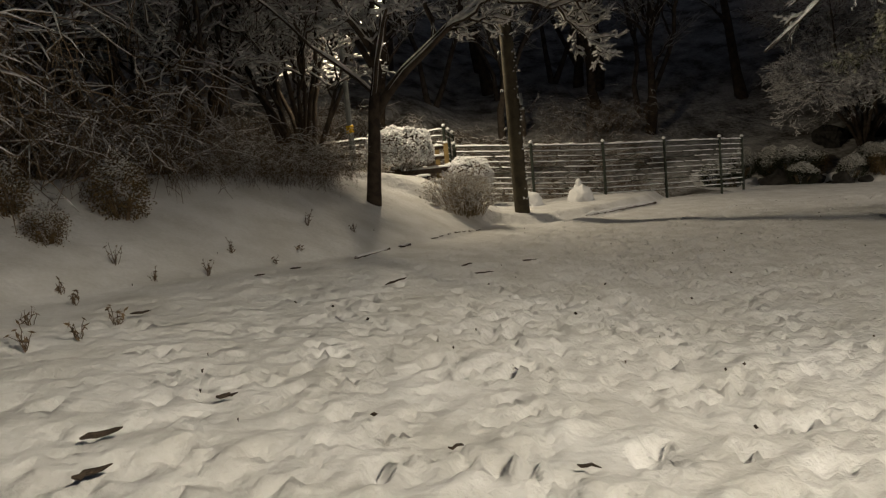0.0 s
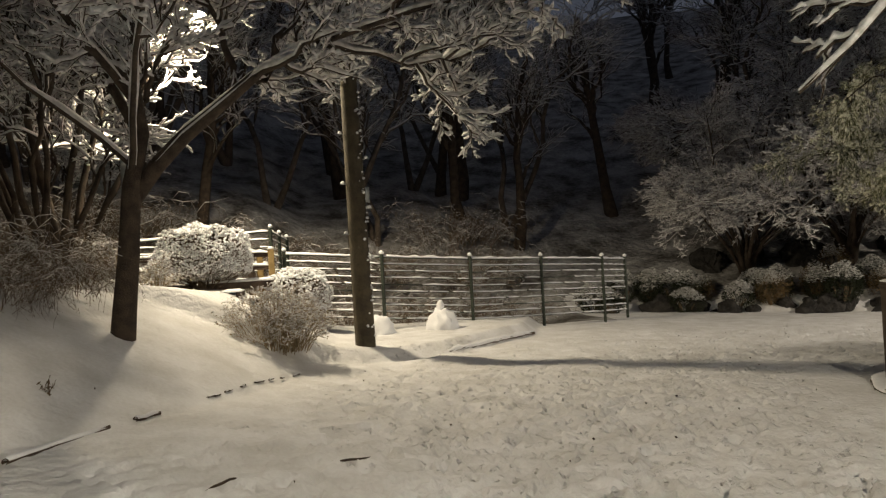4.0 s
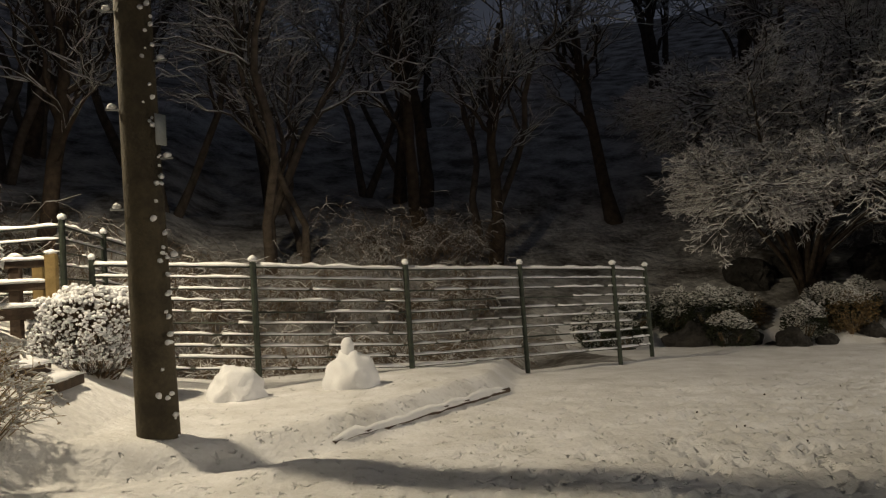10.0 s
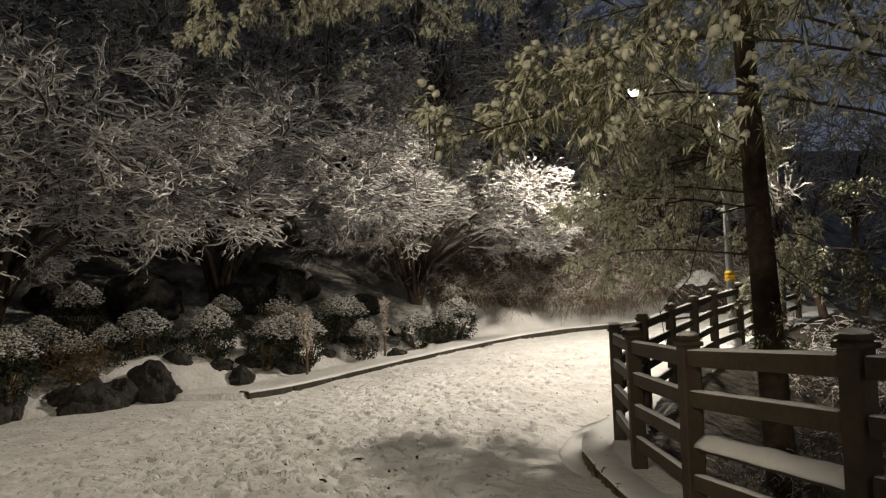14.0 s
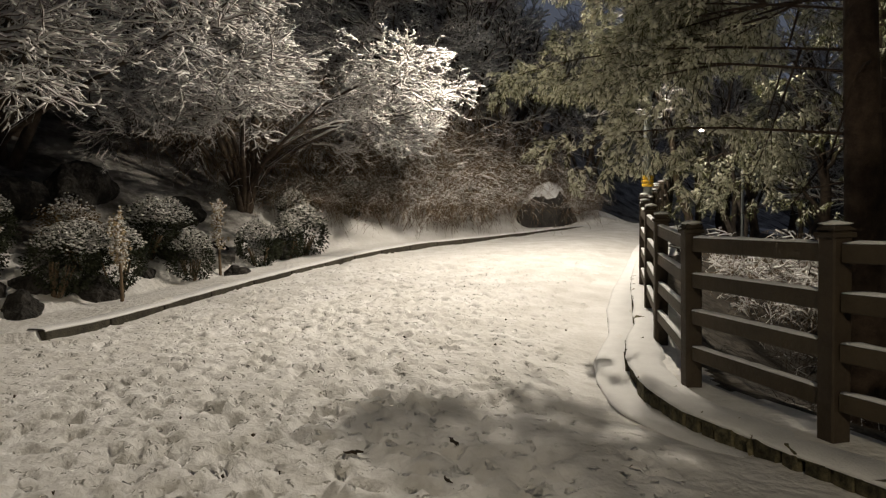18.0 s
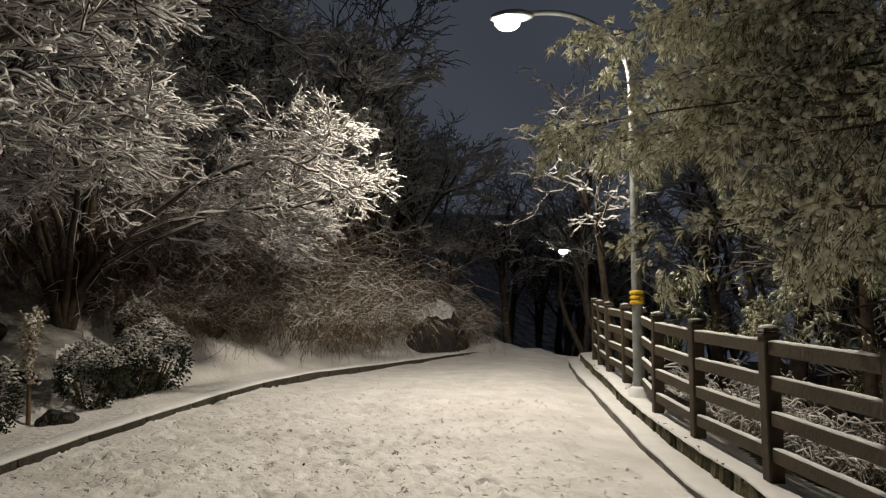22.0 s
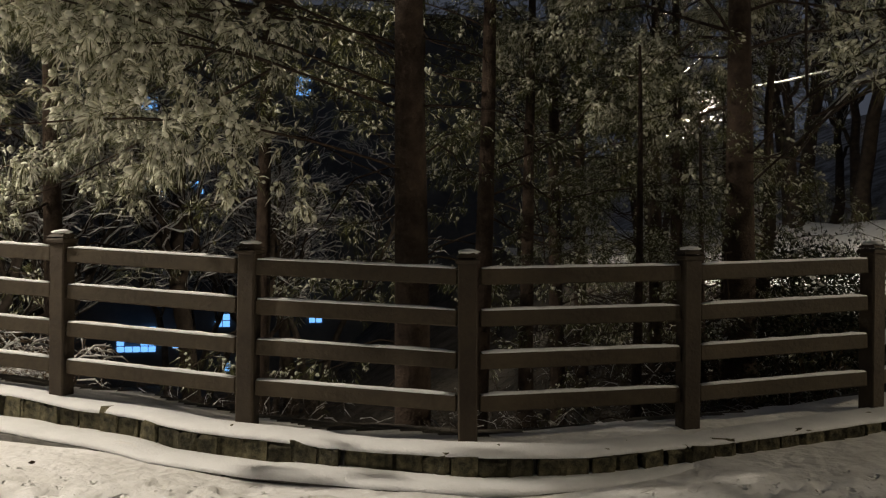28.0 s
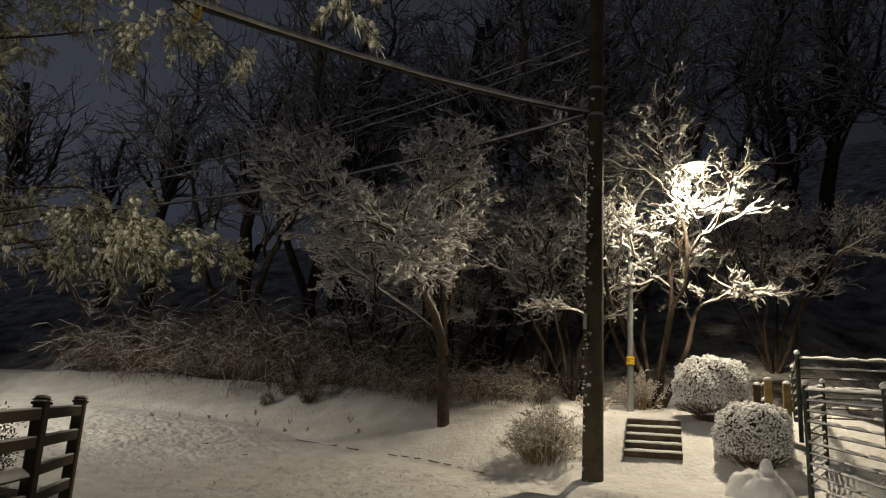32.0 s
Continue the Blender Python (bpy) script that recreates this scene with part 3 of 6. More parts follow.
def rail_fence():
    rng = np.random.default_rng(21)
    tops = {0: 0.64, 1: 0.61, 2: 0.52, 3: 0.47, 4: 0.44, 5: 0.49, 6: 0.56, 7: 0.63, 8: 0.72, 9: 0.81, 10: 0.90, 11: 0.97, 12: 1.05, 13: 1.13}
    root = thing("rail_fence", (0, 0, 0), "brown board rail fence with snow along every rail", "fence")
    post_b = box(Buf(), (0.125, 0.125, 1.26), None, 0.010)
    box(post_b, (0.155, 0.155, 0.03), pose(0, 0, 1.22), 0.006)
    bm = bmesh.new()
    bmesh.ops.create_cone(bm, cap_ends=True, segments=4, radius1=0.104, radius2=0.045, depth=0.04, matrix=pose(0, 0, 1.2825, 0, 0, 45))
    add_bm(post_b, bm)
    post_me = post_b.data("post", POST, False)
    cap_b = Buf()
    lumps(cap_b, [(0, 0, -0.008)], 0.080, rng, np.array([[0, 0, 1.0]]), 0.24)
    lumps(cap_b, [(0.01, 0.0, 0.0)], 0.055, rng, np.array([[0, 0, 1.0]]), 0.26)
    cap_me = cap_b.data("snow_cap", SNOW_SOFT)
    for i, (x, y) in enumerate(FENCE):
        a = heading(FENCE[max(i - 1, 0)], FENCE[min(i + 1, len(FENCE) - 1)])
        z = tops[i] - 1.312
        p = new("post", post_me)
        p.parent, p.matrix_basis = root, pose(x, y, z, rng.normal() * 0.6, rng.normal() * 0.6, math.degrees(a))
        c = new("snow_cap", cap_me)
        c.parent, c.matrix_basis = p, pose(0, 0, 1.305, 0, 0, 40 * i)
        c.scale = (1, 1, 0.75 + 0.5 * rng.random())
    for i in range(len(FENCE) - 1):
        (ax, ay), (bx, by) = FENCE[i], FENCE[i + 1]
        za, zb = tops[i] - 1.30, tops[i + 1] - 1.30
        L = math.hypot(bx - ax, by - ay)
        yaw, rise = math.degrees(math.atan2(by - ay, bx - ax)), math.degrees(math.atan2(zb - za, L))
        for j, h in enumerate((0.20, 0.475, 0.75, 1.02)):
            board = box(Buf(), (L - 0.14, 0.045, 0.108), None, 0.008).data("rail", PLANK, False)
            r = new("rail", board)
            lean = 52 if (i == 1 and j == 1) else rng.normal() * 1.2
            m = pose((ax + bx) / 2, (ay + by) / 2, (za + zb) / 2 + h + 0.05, 0, -rise, yaw)
            r.parent, r.matrix_basis = root, m @ pose(0, 0.02, 0, lean, 0, 0)
            sb = Buf()
            if lean > 20:
                snow_loaf(sb, L - 0.17, 0.12, 0.04, pose(0, 0.018, 0.056, -90), rng)
            else:
                snow_loaf(sb, L - 0.17, 0.046, 0.018, pose(0, 0, 0.105), rng)
            s = new("snow", sb.data("snow", SNOW_SOFT))
            s.parent = r


rail_fence()


# ---- kerbs ----
def resample(line, step):
    pts = np.array(line, float)
    seg = np.r_[0, np.cumsum(np.linalg.norm(np.diff(pts, axis=0), axis=1))]
    fine = np.linspace(0, seg[-1], 400)
    xy = np.stack([np.interp(fine, seg, pts[:, k]) for k in (0, 1)], 1)
    for _ in range(12):
        xy[1:-1] = (xy[:-2] + 2 * xy[1:-1] + xy[2:]) / 4
    at = np.arange(0, seg[-1] + 1e-6, step)
    return np.stack([np.interp(at, fine, xy[:, k]) for k in (0, 1)], 1)


def kerb_row(name, line, step, width, proud, mat, label, piece, outward, step_up, snow=True, rough=0.0):
    rng = np.random.default_rng(len(line))
    root = thing(name, (0, 0, 0), label, "kerb", kind="structure")
    xy = resample(line, step)
    sb = Buf()
    for a, b in zip(xy[:-1], xy[1:]):
        L = math.hypot(*(b - a))
        yaw = math.degrees(math.atan2(b[1] - a[1], b[0] - a[0]))
        mid = (a + b) / 2
        off = np.array([-(b - a)[1], (b - a)[0]]) / L * outward
        c = mid + off * width / 2
        za, zb = (float(land(*q) + step_up(q[0])) for q in (a + off * width, b + off * width))
        tilt = math.degrees(math.atan2(zb - za, L))
        bb = box(Buf(), (L - 0.012, width, 0.42), pose(0, 0, -0.42), 0.012)
        if rough:
            v = bb.v[0]
            v += rng.normal(size=v.shape) * rough
        k = new(piece, bb.data(piece, mat, False))
        k.parent = root
        k.matrix_basis = pose(c[0], c[1], (za + zb) / 2 + proud + rng.normal() * 0.004, 0, -tilt, yaw + rng.normal() * 0.4)
    if snow:
        # one unbroken band of snow over all the stones, its edge uneven
        q = resample(line, 0.10)
        T = np.gradient(q, axis=0)
        T /= np.linalg.norm(T, axis=1, keepdims=True)
        off = np.stack([-T[:, 1], T[:, 0]], 1) * outward
        wob = np.convolve(rng.normal(size=len(q) + 4), np.ones(5) / 5, "valid")
        prof = np.array([(0.000, -0.006), (-0.010, 0.006), (0.010, 0.022), (0.07, 0.028), (width + 0.08, 0.022), (width + 0.14, -0.03)])
        xy2 = q[:, None] + off[:, None] * (prof[None, :, :1] + wob[:, None, None] * np.array([0.010, 0.012, 0.010, 0.0, 0.03, 0.03])[None, :, None])
        base = np.array([float(land(*(p + o * width)) + step_up(p[0])) for p, o in zip(q, off)]) + proud
        zz = base[:, None] + prof[None, :, 1] + wob[:, None] * 0.004
        idx = np.arange(len(q) * 6).reshape(-1, 6)
        sb.add(np.concatenate([xy2, zz[..., None]], -1).reshape(-1, 3), np.stack([idx[:-1, :-1], idx[1:, :-1], idx[1:, 1:], idx[:-1, 1:]], -1).reshape(-1, 4))
        part("snow", sb, SNOW_SOFT, root)
    return root


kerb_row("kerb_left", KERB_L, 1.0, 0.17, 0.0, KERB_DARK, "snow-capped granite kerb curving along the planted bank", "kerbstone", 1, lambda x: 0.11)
kerb_row("kerb_right", KERB_R, 1.0, 0.18, 0.0, KERB, "low granite kerb with a thick layer of snow", "kerbstone", -1, kerb_step)
kerb_row("edging_wall", KERB_W, 0.17, 0.18, 0.0, WALLSTONE, "dark mossy stone edging under the rail fence", "stone", -1, lambda x: wall_step(x) + kerb_step(x), True, 0.014)


# ---- steel bar fence ----
STEEL = [(0.72, 21.76, 1.64, 0.02), (2.88, 21.13, 1.45, -0.15), (5.07, 21.66, 1.30, -0.36), (7.10, 22.34, 1.21, -0.44), (8.97, 22.78, 1.11, -0.50), (9.95, 23.45, 1.05, -0.55)]


def steel_fence(name, posts, bars, label, drop_snow=0.10, seed=3):
    rng = np.random.default_rng(seed)
    root = thing(name, (0, 0, 0), label, "fence")
    for x, y, top, foot in posts:
        b = Buf()
        add_tubes(b, [[(x, y, foot - 0.35), (x, y, foot + 0.4), (x, y, top - 0.04)]], [[0.042] * 3], 8)
        p = part("post", b, GREENSTEEL, root)
        c = Buf()
        lumps(c, [(x, y, top - 0.01)], 0.062, rng, np.array([[0, 0, 1.0]]), 0.95)
        part("snow_cap", c, SNOW_SOFT, p)
    for (ax, ay, at, af), (bx, by, bt, bf) in zip(posts[:-1], posts[1:]):
        panel_snow = Buf()
        for j in range(bars):
            u = (j + 0.35) / (bars - 0.55)
            za, zb = at - 0.06 - u * (at - af - 0.14), bt - 0.06 - u * (bt - bf - 0.14)
            a, b_ = np.array((ax, ay, za)), np.array((bx, by, zb))
            bar = Buf()
            add_tubes(bar, [[a, (a + b_) / 2, b_]], [[0.012 if j else 0.02] * 3], 6)
            r = part("bar", bar, GREENSTEEL, root)
            u0 = 0.02
            while u0 < 0.97:
                run = rng.uniform(0.12, 0.6) if j > 1 else 1.0
                u1 = min(u0 + run, 0.98)
                if j < 2 or rng.random() > drop_snow:
                    k = max(3, int((u1 - u0) * 16))
                    s = np.linspace(u0, u1, k)[:, None]
                    pts = a + (b_ - a) * s
                    snow_ridges(panel_snow, pts[None], np.full((1, k), 0.015 if j else 0.024), 0.024 if j else 0.036, rng)
                u0 = u1 + rng.uniform(0.01, 0.06)
        part("snow", panel_snow, SNOW_SOFT, root, kind="stuff")
    return root


steel_fence("steel_fence", STEEL, 10, "dark green steel bar fence with snow on its bars")
steel_fence("deck_fence", [(-3.6, 21.9, 2.05, 0.95), (-1.6, 21.65, 2.1, 0.95), (0.45, 21.42, 2.17, 0.9), (0.62, 23.0, 2.12, 0.9), (0.8, 24.6, 2.08, 0.8)], 7, "green steel fence on the upper deck, snow on top", 0.3, 9)


# ---- utility pole and cables ----
def utility_pole():
    rng = np.random.default_rng(31)
    x, y, z0 = 2.09, 17.87, -0.45
    root = thing("utility_pole", (x, y, z0), "tall brown utility pole with snow blown onto one side", "pole")
    h = np.array([0, 1.5, 3, 5, 7, 9.5])
    b = Buf()
    add_tubes(b, [np.stack([-0.012 * h, 0 * h, h], 1)], [0.185 - 0.006 * h], 24)
    part("shaft", b, CREOSOTE, root)
    pegs, snow = Buf(), Buf()
    for k in range(14):
        zz = 1.75 + 0.45 * k
        a = math.pi if k % 2 else 0.0
        r = 0.18 - 0.006 * zz
        c = np.array([-0.012 * zz, 0, zz])
        d = np.array([math.cos(a), -0.25, 0.0])
        peg = Buf()
        add_tubes(peg, [[c + d * (r - 0.02), c + d * (r + 0.11)]], [[0.011, 0.011]], 6)
        p = part("step_peg", peg, GALV, root)
        s = Buf()
        lumps(s, [c + d * (r + 0.06) + (0, 0, 0.025)], 0.042, rng, np.array([[0, 0, 1.0]]), 0.8)
        part("snow", s, SNOW_SOFT, p)
    spots = Buf()
    n = 90
    zz = rng.uniform(0.1, 6.5, n) ** 1.0
    a = rng.normal(0.35, 0.5, n)
    r = 0.185 - 0.006 * zz
    lumps(spots, np.stack([-0.012 * zz + r * np.cos(a), -r * np.sin(a + 0.6), zz], 1), rng.uniform(0.012, 0.034, n), rng, None, 0.9)
    part("snow_spots", spots, SNOW_SOFT, root, kind="stuff")
    sign = box(Buf(), (0.11, 0.012, 0.28), pose(0.16, -0.14, 2.75, 0, 0, 45), 0.002)
    part("number_plate", sign, GALV, root, "small weathered number plate")
    for hz in (6.9, 7.45):
        band = Buf()
        add_tubes(band, [[(-0.012 * hz, 0, hz - 0.03), (-0.012 * hz, 0, hz + 0.03)]], [[0.165, 0.165]], 20)
        part("band", band, GALV, root)


utility_pole()


def sag_line(a, b, sag, n=28):
    s = np.linspace(0, 1, n)[:, None]
    p = np.asarray(a) * (1 - s) + np.asarray(b) * s
    p[:, 2] -= (4 * sag * s * (1 - s))[:, 0]
    return p


def cable(a, b, sag, r, label, snow=0.03):
    rng = np.random.default_rng(int(abs(a[2] * 100)))
    p = sag_line(a, b, sag, 40)[None]
    root = thing("overhead_cable", a, label, "cable")
    P = p - np.asarray(a)
    c, s = Buf(), Buf()
    add_tubes(c, P, np.full((1, 40), r), 6)
    part("wire", c, CABLE, root)
    snow_ridges(s, P, np.full((1, 40), r * 1.3), snow, rng)
    part("snow", s, SNOW_TWIG, root)
    return root


cable((2.0, 17.75, 6.52), (26.5, 4.6, 6.4), 1.75, 0.035, "thick snow-laden overhead cable bundle", 0.06)
cable((1.98, 17.7, 6.50), (2.9, -7.0, 6.2), 1.6, 0.022, "snow-laden overhead cable to the next pole", 0.035)
cable((1.98, 17.8, 7.9), (-3.6, -4.0, 7.4), 0.8, 0.012, "thin overhead wire dusted with snow", 0.02)
cable((1.98, 17.9, 8.2), (-4.4, -4.0, 8.0), 0.8, 0.012, "thin overhead wire dusted with snow", 0.02)


def cable_marker(x, y, z):
    root = thing("cable_marker", (x, y, z), "yellow marker plate hanging from the overhead cable", "sign")
    part("plate", box(Buf(), (0.27, 0.012, 0.17), pose(0, 0, -0.17, 0, 0, 62), 0.004), YELLOW, root)
    for k in (-0.07, 0.0, 0.07):
        part("bar", box(Buf(), (0.03, 0.016, 0.05), pose(k * math.cos(radians(62)), k * math.sin(radians(62)), -0.11, 0, 0, 62), 0.002), CABLE, root)


cable_marker(9.05, 14.05, 4.98)


# ---- street lamps ----
def bent(points, n=26):
    """A smooth line through the points."""
    p = np.array(points, float)
    t = np.linspace(0, len(p) - 1, n)
    out = np.stack([np.interp(t, np.arange(len(p)), p[:, k]) for k in range(3)], 1)
    for _ in range(6):
        out[1:-1] = (out[:-2] + 2 * out[1:-1] + out[2:]) / 4
    return out


def street_lamp(foot, head, label, lens, band=None, clip=True):
    foot, head = np.array(foot, float), np.array(head, float)
    root = thing("street_lamp", foot, label, "street lamp")
    d = head - foot
    flat = np.array([d[0], d[1], 0])
    L = np.linalg.norm(flat)
    f = flat / L
    H = d[2]
    arc = [(0, 0, -0.2), (0, 0, 1.2), (0, 0, H * 0.5), (0, 0, H * 0.80)]
    for k in range(1, 9):
        a = k / 8 * math.pi / 2
        arc.append(tuple(f * (L - 0.25) * 0.85 * (1 - math.cos(a)) + np.array([0, 0, H * 0.80 + (H * 0.215) * math.sin(a)])))
    arc.append(tuple(f * (L - 0.2) + np.array([0, 0, H * 1.012])))
    p = bent(arc, 44)
    r = np.interp(p[:, 2], [0, 1.2, H * 0.8, H], [0.075, 0.072, 0.05, 0.038])
    b = Buf()
    add_tubes(b, p[None], r[None], 14)
    part("pole", b, GALV, root)
    foot_b = Buf()
    add_tubes(foot_b, [[(0, 0, -0.1), (0, 0, 0.05), (0, 0, 0.08)]], [[0.15, 0.14, 0.09]], 16)
    part("base_plate", foot_b, SNOW_SOFT, root, "base covered in snow")
    yaw = math.degrees(math.atan2(f[1], f[0]))
    hb = Buf()
    bm = bmesh.new()
    bmesh.ops.create_uvsphere(bm, u_segments=16, v_segments=8, radius=1.0)
    for v in bm.verts:
        v.co = Vector((v.co.x * 0.33, v.co.y * 0.17, max(v.co.z, -0.15) * 0.11))
    bm.transform(pose(d[0] - f[0] * 0.06, d[1] - f[1] * 0.06, d[2] + 0.03, 0, 0, yaw))
    add_bm(hb, bm)
    part("lamp_head", hb, GALV, root)
    lb = Buf()
    bm = bmesh.new()
    bmesh.ops.create_uvsphere(bm, u_segments=16, v_segments=8, radius=1.0)
    for v in bm.verts:
        v.co = Vector((v.co.x * 0.19, v.co.y * 0.16, v.co.z * 0.13))
    bm.transform(pose(d[0], d[1], d[2] - 0.03, 0, 0, yaw))
    add_bm(lb, bm)
    le = part("lens", lb, lens, root, "glowing lamp lens")
    le.visible_shadow = False
    if band is not None:
        for k in range(3):
            yb = Buf()
            add_tubes(yb, [[(0, 0, band + 0.065 * k - 0.03), (0, 0, band + 0.065 * k - 0.018), (0, 0, band + 0.065 * k + 0.018), (0, 0, band + 0.065 * k + 0.03)]], [[0.078, 0.098, 0.098, 0.078]], 18)
            part("band", yb, YELLOW, root, "yellow band")
    if clip:
        cb = Buf()
        add_tubes(cb, [[(-0.1, 0, 2.35), (0.1, 0, 2.35)]], [[0.012, 0.012]], 6)
        part("clip", cb, GALV, root)
    return root


street_lamp((20.34, 10.73, -0.33), LAMP_E, "grey steel street lamp, lit, with a yellow band", LENS, 1.2)
w_lamp = street_lamp((-1.92, 18.32, 0.92), LAMP_W, "grey steel street lamp, lit, with a yellow band", LENS_W, 1.15, False)
street_lamp((38.2, -3.3, -1.6), LAMP_FAR, "distant lit street lamp on a curved arm", LENS, None, False)


# ---- timber steps and deck ----
def timber_steps():
    rng = np.random.default_rng(41)
    root = thing("timber_steps", (1.35, 18.85, -0.02), "five dark timber steps with snow on the treads", "steps")
    for k in range(1, 6):
        z = 0.0 + 0.148 * k
        x = 0.05 - 0.30 * k
        riser = box(Buf(), (0.07, 1.02, 0.11), pose(x, 0, z + 0.0, 0, 0, rng.normal()), 0.01)
        t = part("tread", riser, SLEEPER, root)
        sb = Buf()
        snow_loaf(sb, 1.04, 0.36, 0.045, pose(x - 0.14, 0, z + 0.10, 0, 0, 90), rng)
        part("snow", sb, SNOW_SOFT, t)


timber_steps()


def deck():
    rng = np.random.default_rng(43)
    root = thing("timber_deck", (-1.4, 20.9, 0.9), "low timber deck edge with short posts, snow-covered", "deck")
    for x, y, top, mat in ((-1.14, -0.4, 0.76, YELLOWWOOD), (1.42, 0.05, 0.72, SLEEPER), (1.6, 0.35, 0.70, YELLOWWOOD), (1.85, 0.0, 0.74, YELLOWWOOD), (1.0, -0.1, 0.70, SLEEPER)):
        p = part("post", box(Buf(), (0.13, 0.13, top + 0.3), pose(x, y, -0.3), 0.01), mat, root, smooth=False)
        c = Buf()
        lumps(c, [(x, y, top + 0.01)], 0.088, rng, np.array([[0, 0, 1.0]]), 0.6)
        part("snow_cap", c, SNOW_SOFT, p)
    for z in (0.30, 0.58):
        for x0, x1 in ((-1.1, 0.9), (1.05, 1.8)):
            part("rail", box(Buf(), (x1 - x0, 0.06, 0.09), pose((x0 + x1) / 2, -0.25 if x0 < 0 else 0, z), 0.008), SLEEPER, root, smooth=False)
            sb = Buf()
            snow_loaf(sb, x1 - x0, 0.09, 0.06, pose((x0 + x1) / 2, -0.25 if x0 < 0 else 0, z + 0.09), rng)
            part("snow", sb, SNOW_SOFT, root)
    for x0, y0, L, yaw in ((-0.55, -0.75, 1.7, 2), (1.5, -0.75, 1.9, 20)):
        part("edge_board", box(Buf(), (L, 0.12, 0.14), pose(x0, y0, -0.06, 0, 0, yaw), 0.01), SLEEPER, root, smooth=False)
        sb = Buf()
        snow_loaf(sb, L, 0.30, 0.06, pose(x0, y0 + 0.1, 0.08, 0, 0, yaw), rng)
        part("snow", sb, SNOW_SOFT, root)


deck()


# ---- snow figures ----
def blob(sub, size, rng, rough=0.1, freq=2.0, flat=-0.35):
    bm = bmesh.new()
    bmesh.ops.create_icosphere(bm, subdivisions=sub, radius=1.0)
    o = Vector(rng.uniform(0, 50, 3))
    for v in bm.verts:
        k = 1 + rough * noise.noise(v.co * freq + o) + 0.4 * rough * noise.noise(v.co * freq * 3 + o)
        v.co = Vector((v.co.x * size[0] * k, v.co.y * size[1] * k, max(v.co.z * k, flat) * size[2]))
    return bm


def snow_heap(name, x, y, size, label, category, knob=False, seed=1):
    rng = np.random.default_rng(seed)
    root = thing(name, (x, y, ground(x, y)), label, category)
    b = Buf()
    add_bm(b, blob(4, size, rng, 0.22, 2.4))
    body = part("body", b, SNOW_SOFT, root)
    if knob:
        k = Buf()
        bm = blob(3, (0.085, 0.085, 0.13), rng, 0.15, 2.0, -1)
        bm.transform(pose(-0.02, 0, size[2] * 1.02 + 0.04))
        add_bm(k, bm)
        part("head", k, SNOW_SOFT, root)
    return root


snow_heap("snowman", 4.04, 20.4, (0.36, 0.35, 0.46), "small snowman with a stub of a head", "snowman", True, 2)
snow_heap("snowball", 2.62, 20.3, (0.34, 0.33, 0.42), "large rounded lump of rolled snow", "snowball", False, 3)


def edge_log(a, b, label, r=0.055, lift=0.03, snow=0.045):
    rng = np.random.default_rng(int(abs(a[0] * 77 + a[1] * 13)))
    n = max(4, int(math.dist(a, b) / 0.15))
    s = np.linspace(0, 1, n)[:, None]
    xy = np.array(a) * (1 - s) + np.array(b) * s + rng.normal(size=(n, 2)) * 0.008
    P = np.stack([xy[:, 0], xy[:, 1], [ground(*q) + lift for q in xy]], 1)
    c = P.mean(0)
    root = thing("edging_timber", c, label, "timber")
    t, sn = Buf(), Buf()
    add_tubes(t, (P - c)[None], np.full((1, n), r) * rng.uniform(0.9, 1.1, (1, n)), 7)
    part("log", t, SLEEPER, root)
    snow_ridges(sn, (P - c)[None] + np.array([0.01, 0.02, 0]), np.full((1, n), r), snow, rng)
    part("snow", sn, SNOW_SOFT, root)


edge_log((3.6, 17.75), (6.1, 20.3), "edging log half buried in snow", 0.035, 0.0)
edge_log((-1.26, 10.45), (-0.85, 11.73), "thin dark edging strip at the foot of the bank", 0.024, 0.025, 0.012)
edge_log((-0.70, 12.05), (-0.53, 12.4), "thin dark edging strip at the foot of the bank", 0.022, 0.025, 0.012)
for k in range(7):
    x0, y0 = -0.16 + 0.155 * k, 13.27 + 0.36 * k
    edge_log((x0, y0), (x0 + 0.10 - 0.03 * (k % 3), y0 + 0.24 - 0.06 * (k % 3)), "scrap of dark edging strip showing through the snow", 0.011, 0.012, 0.004)


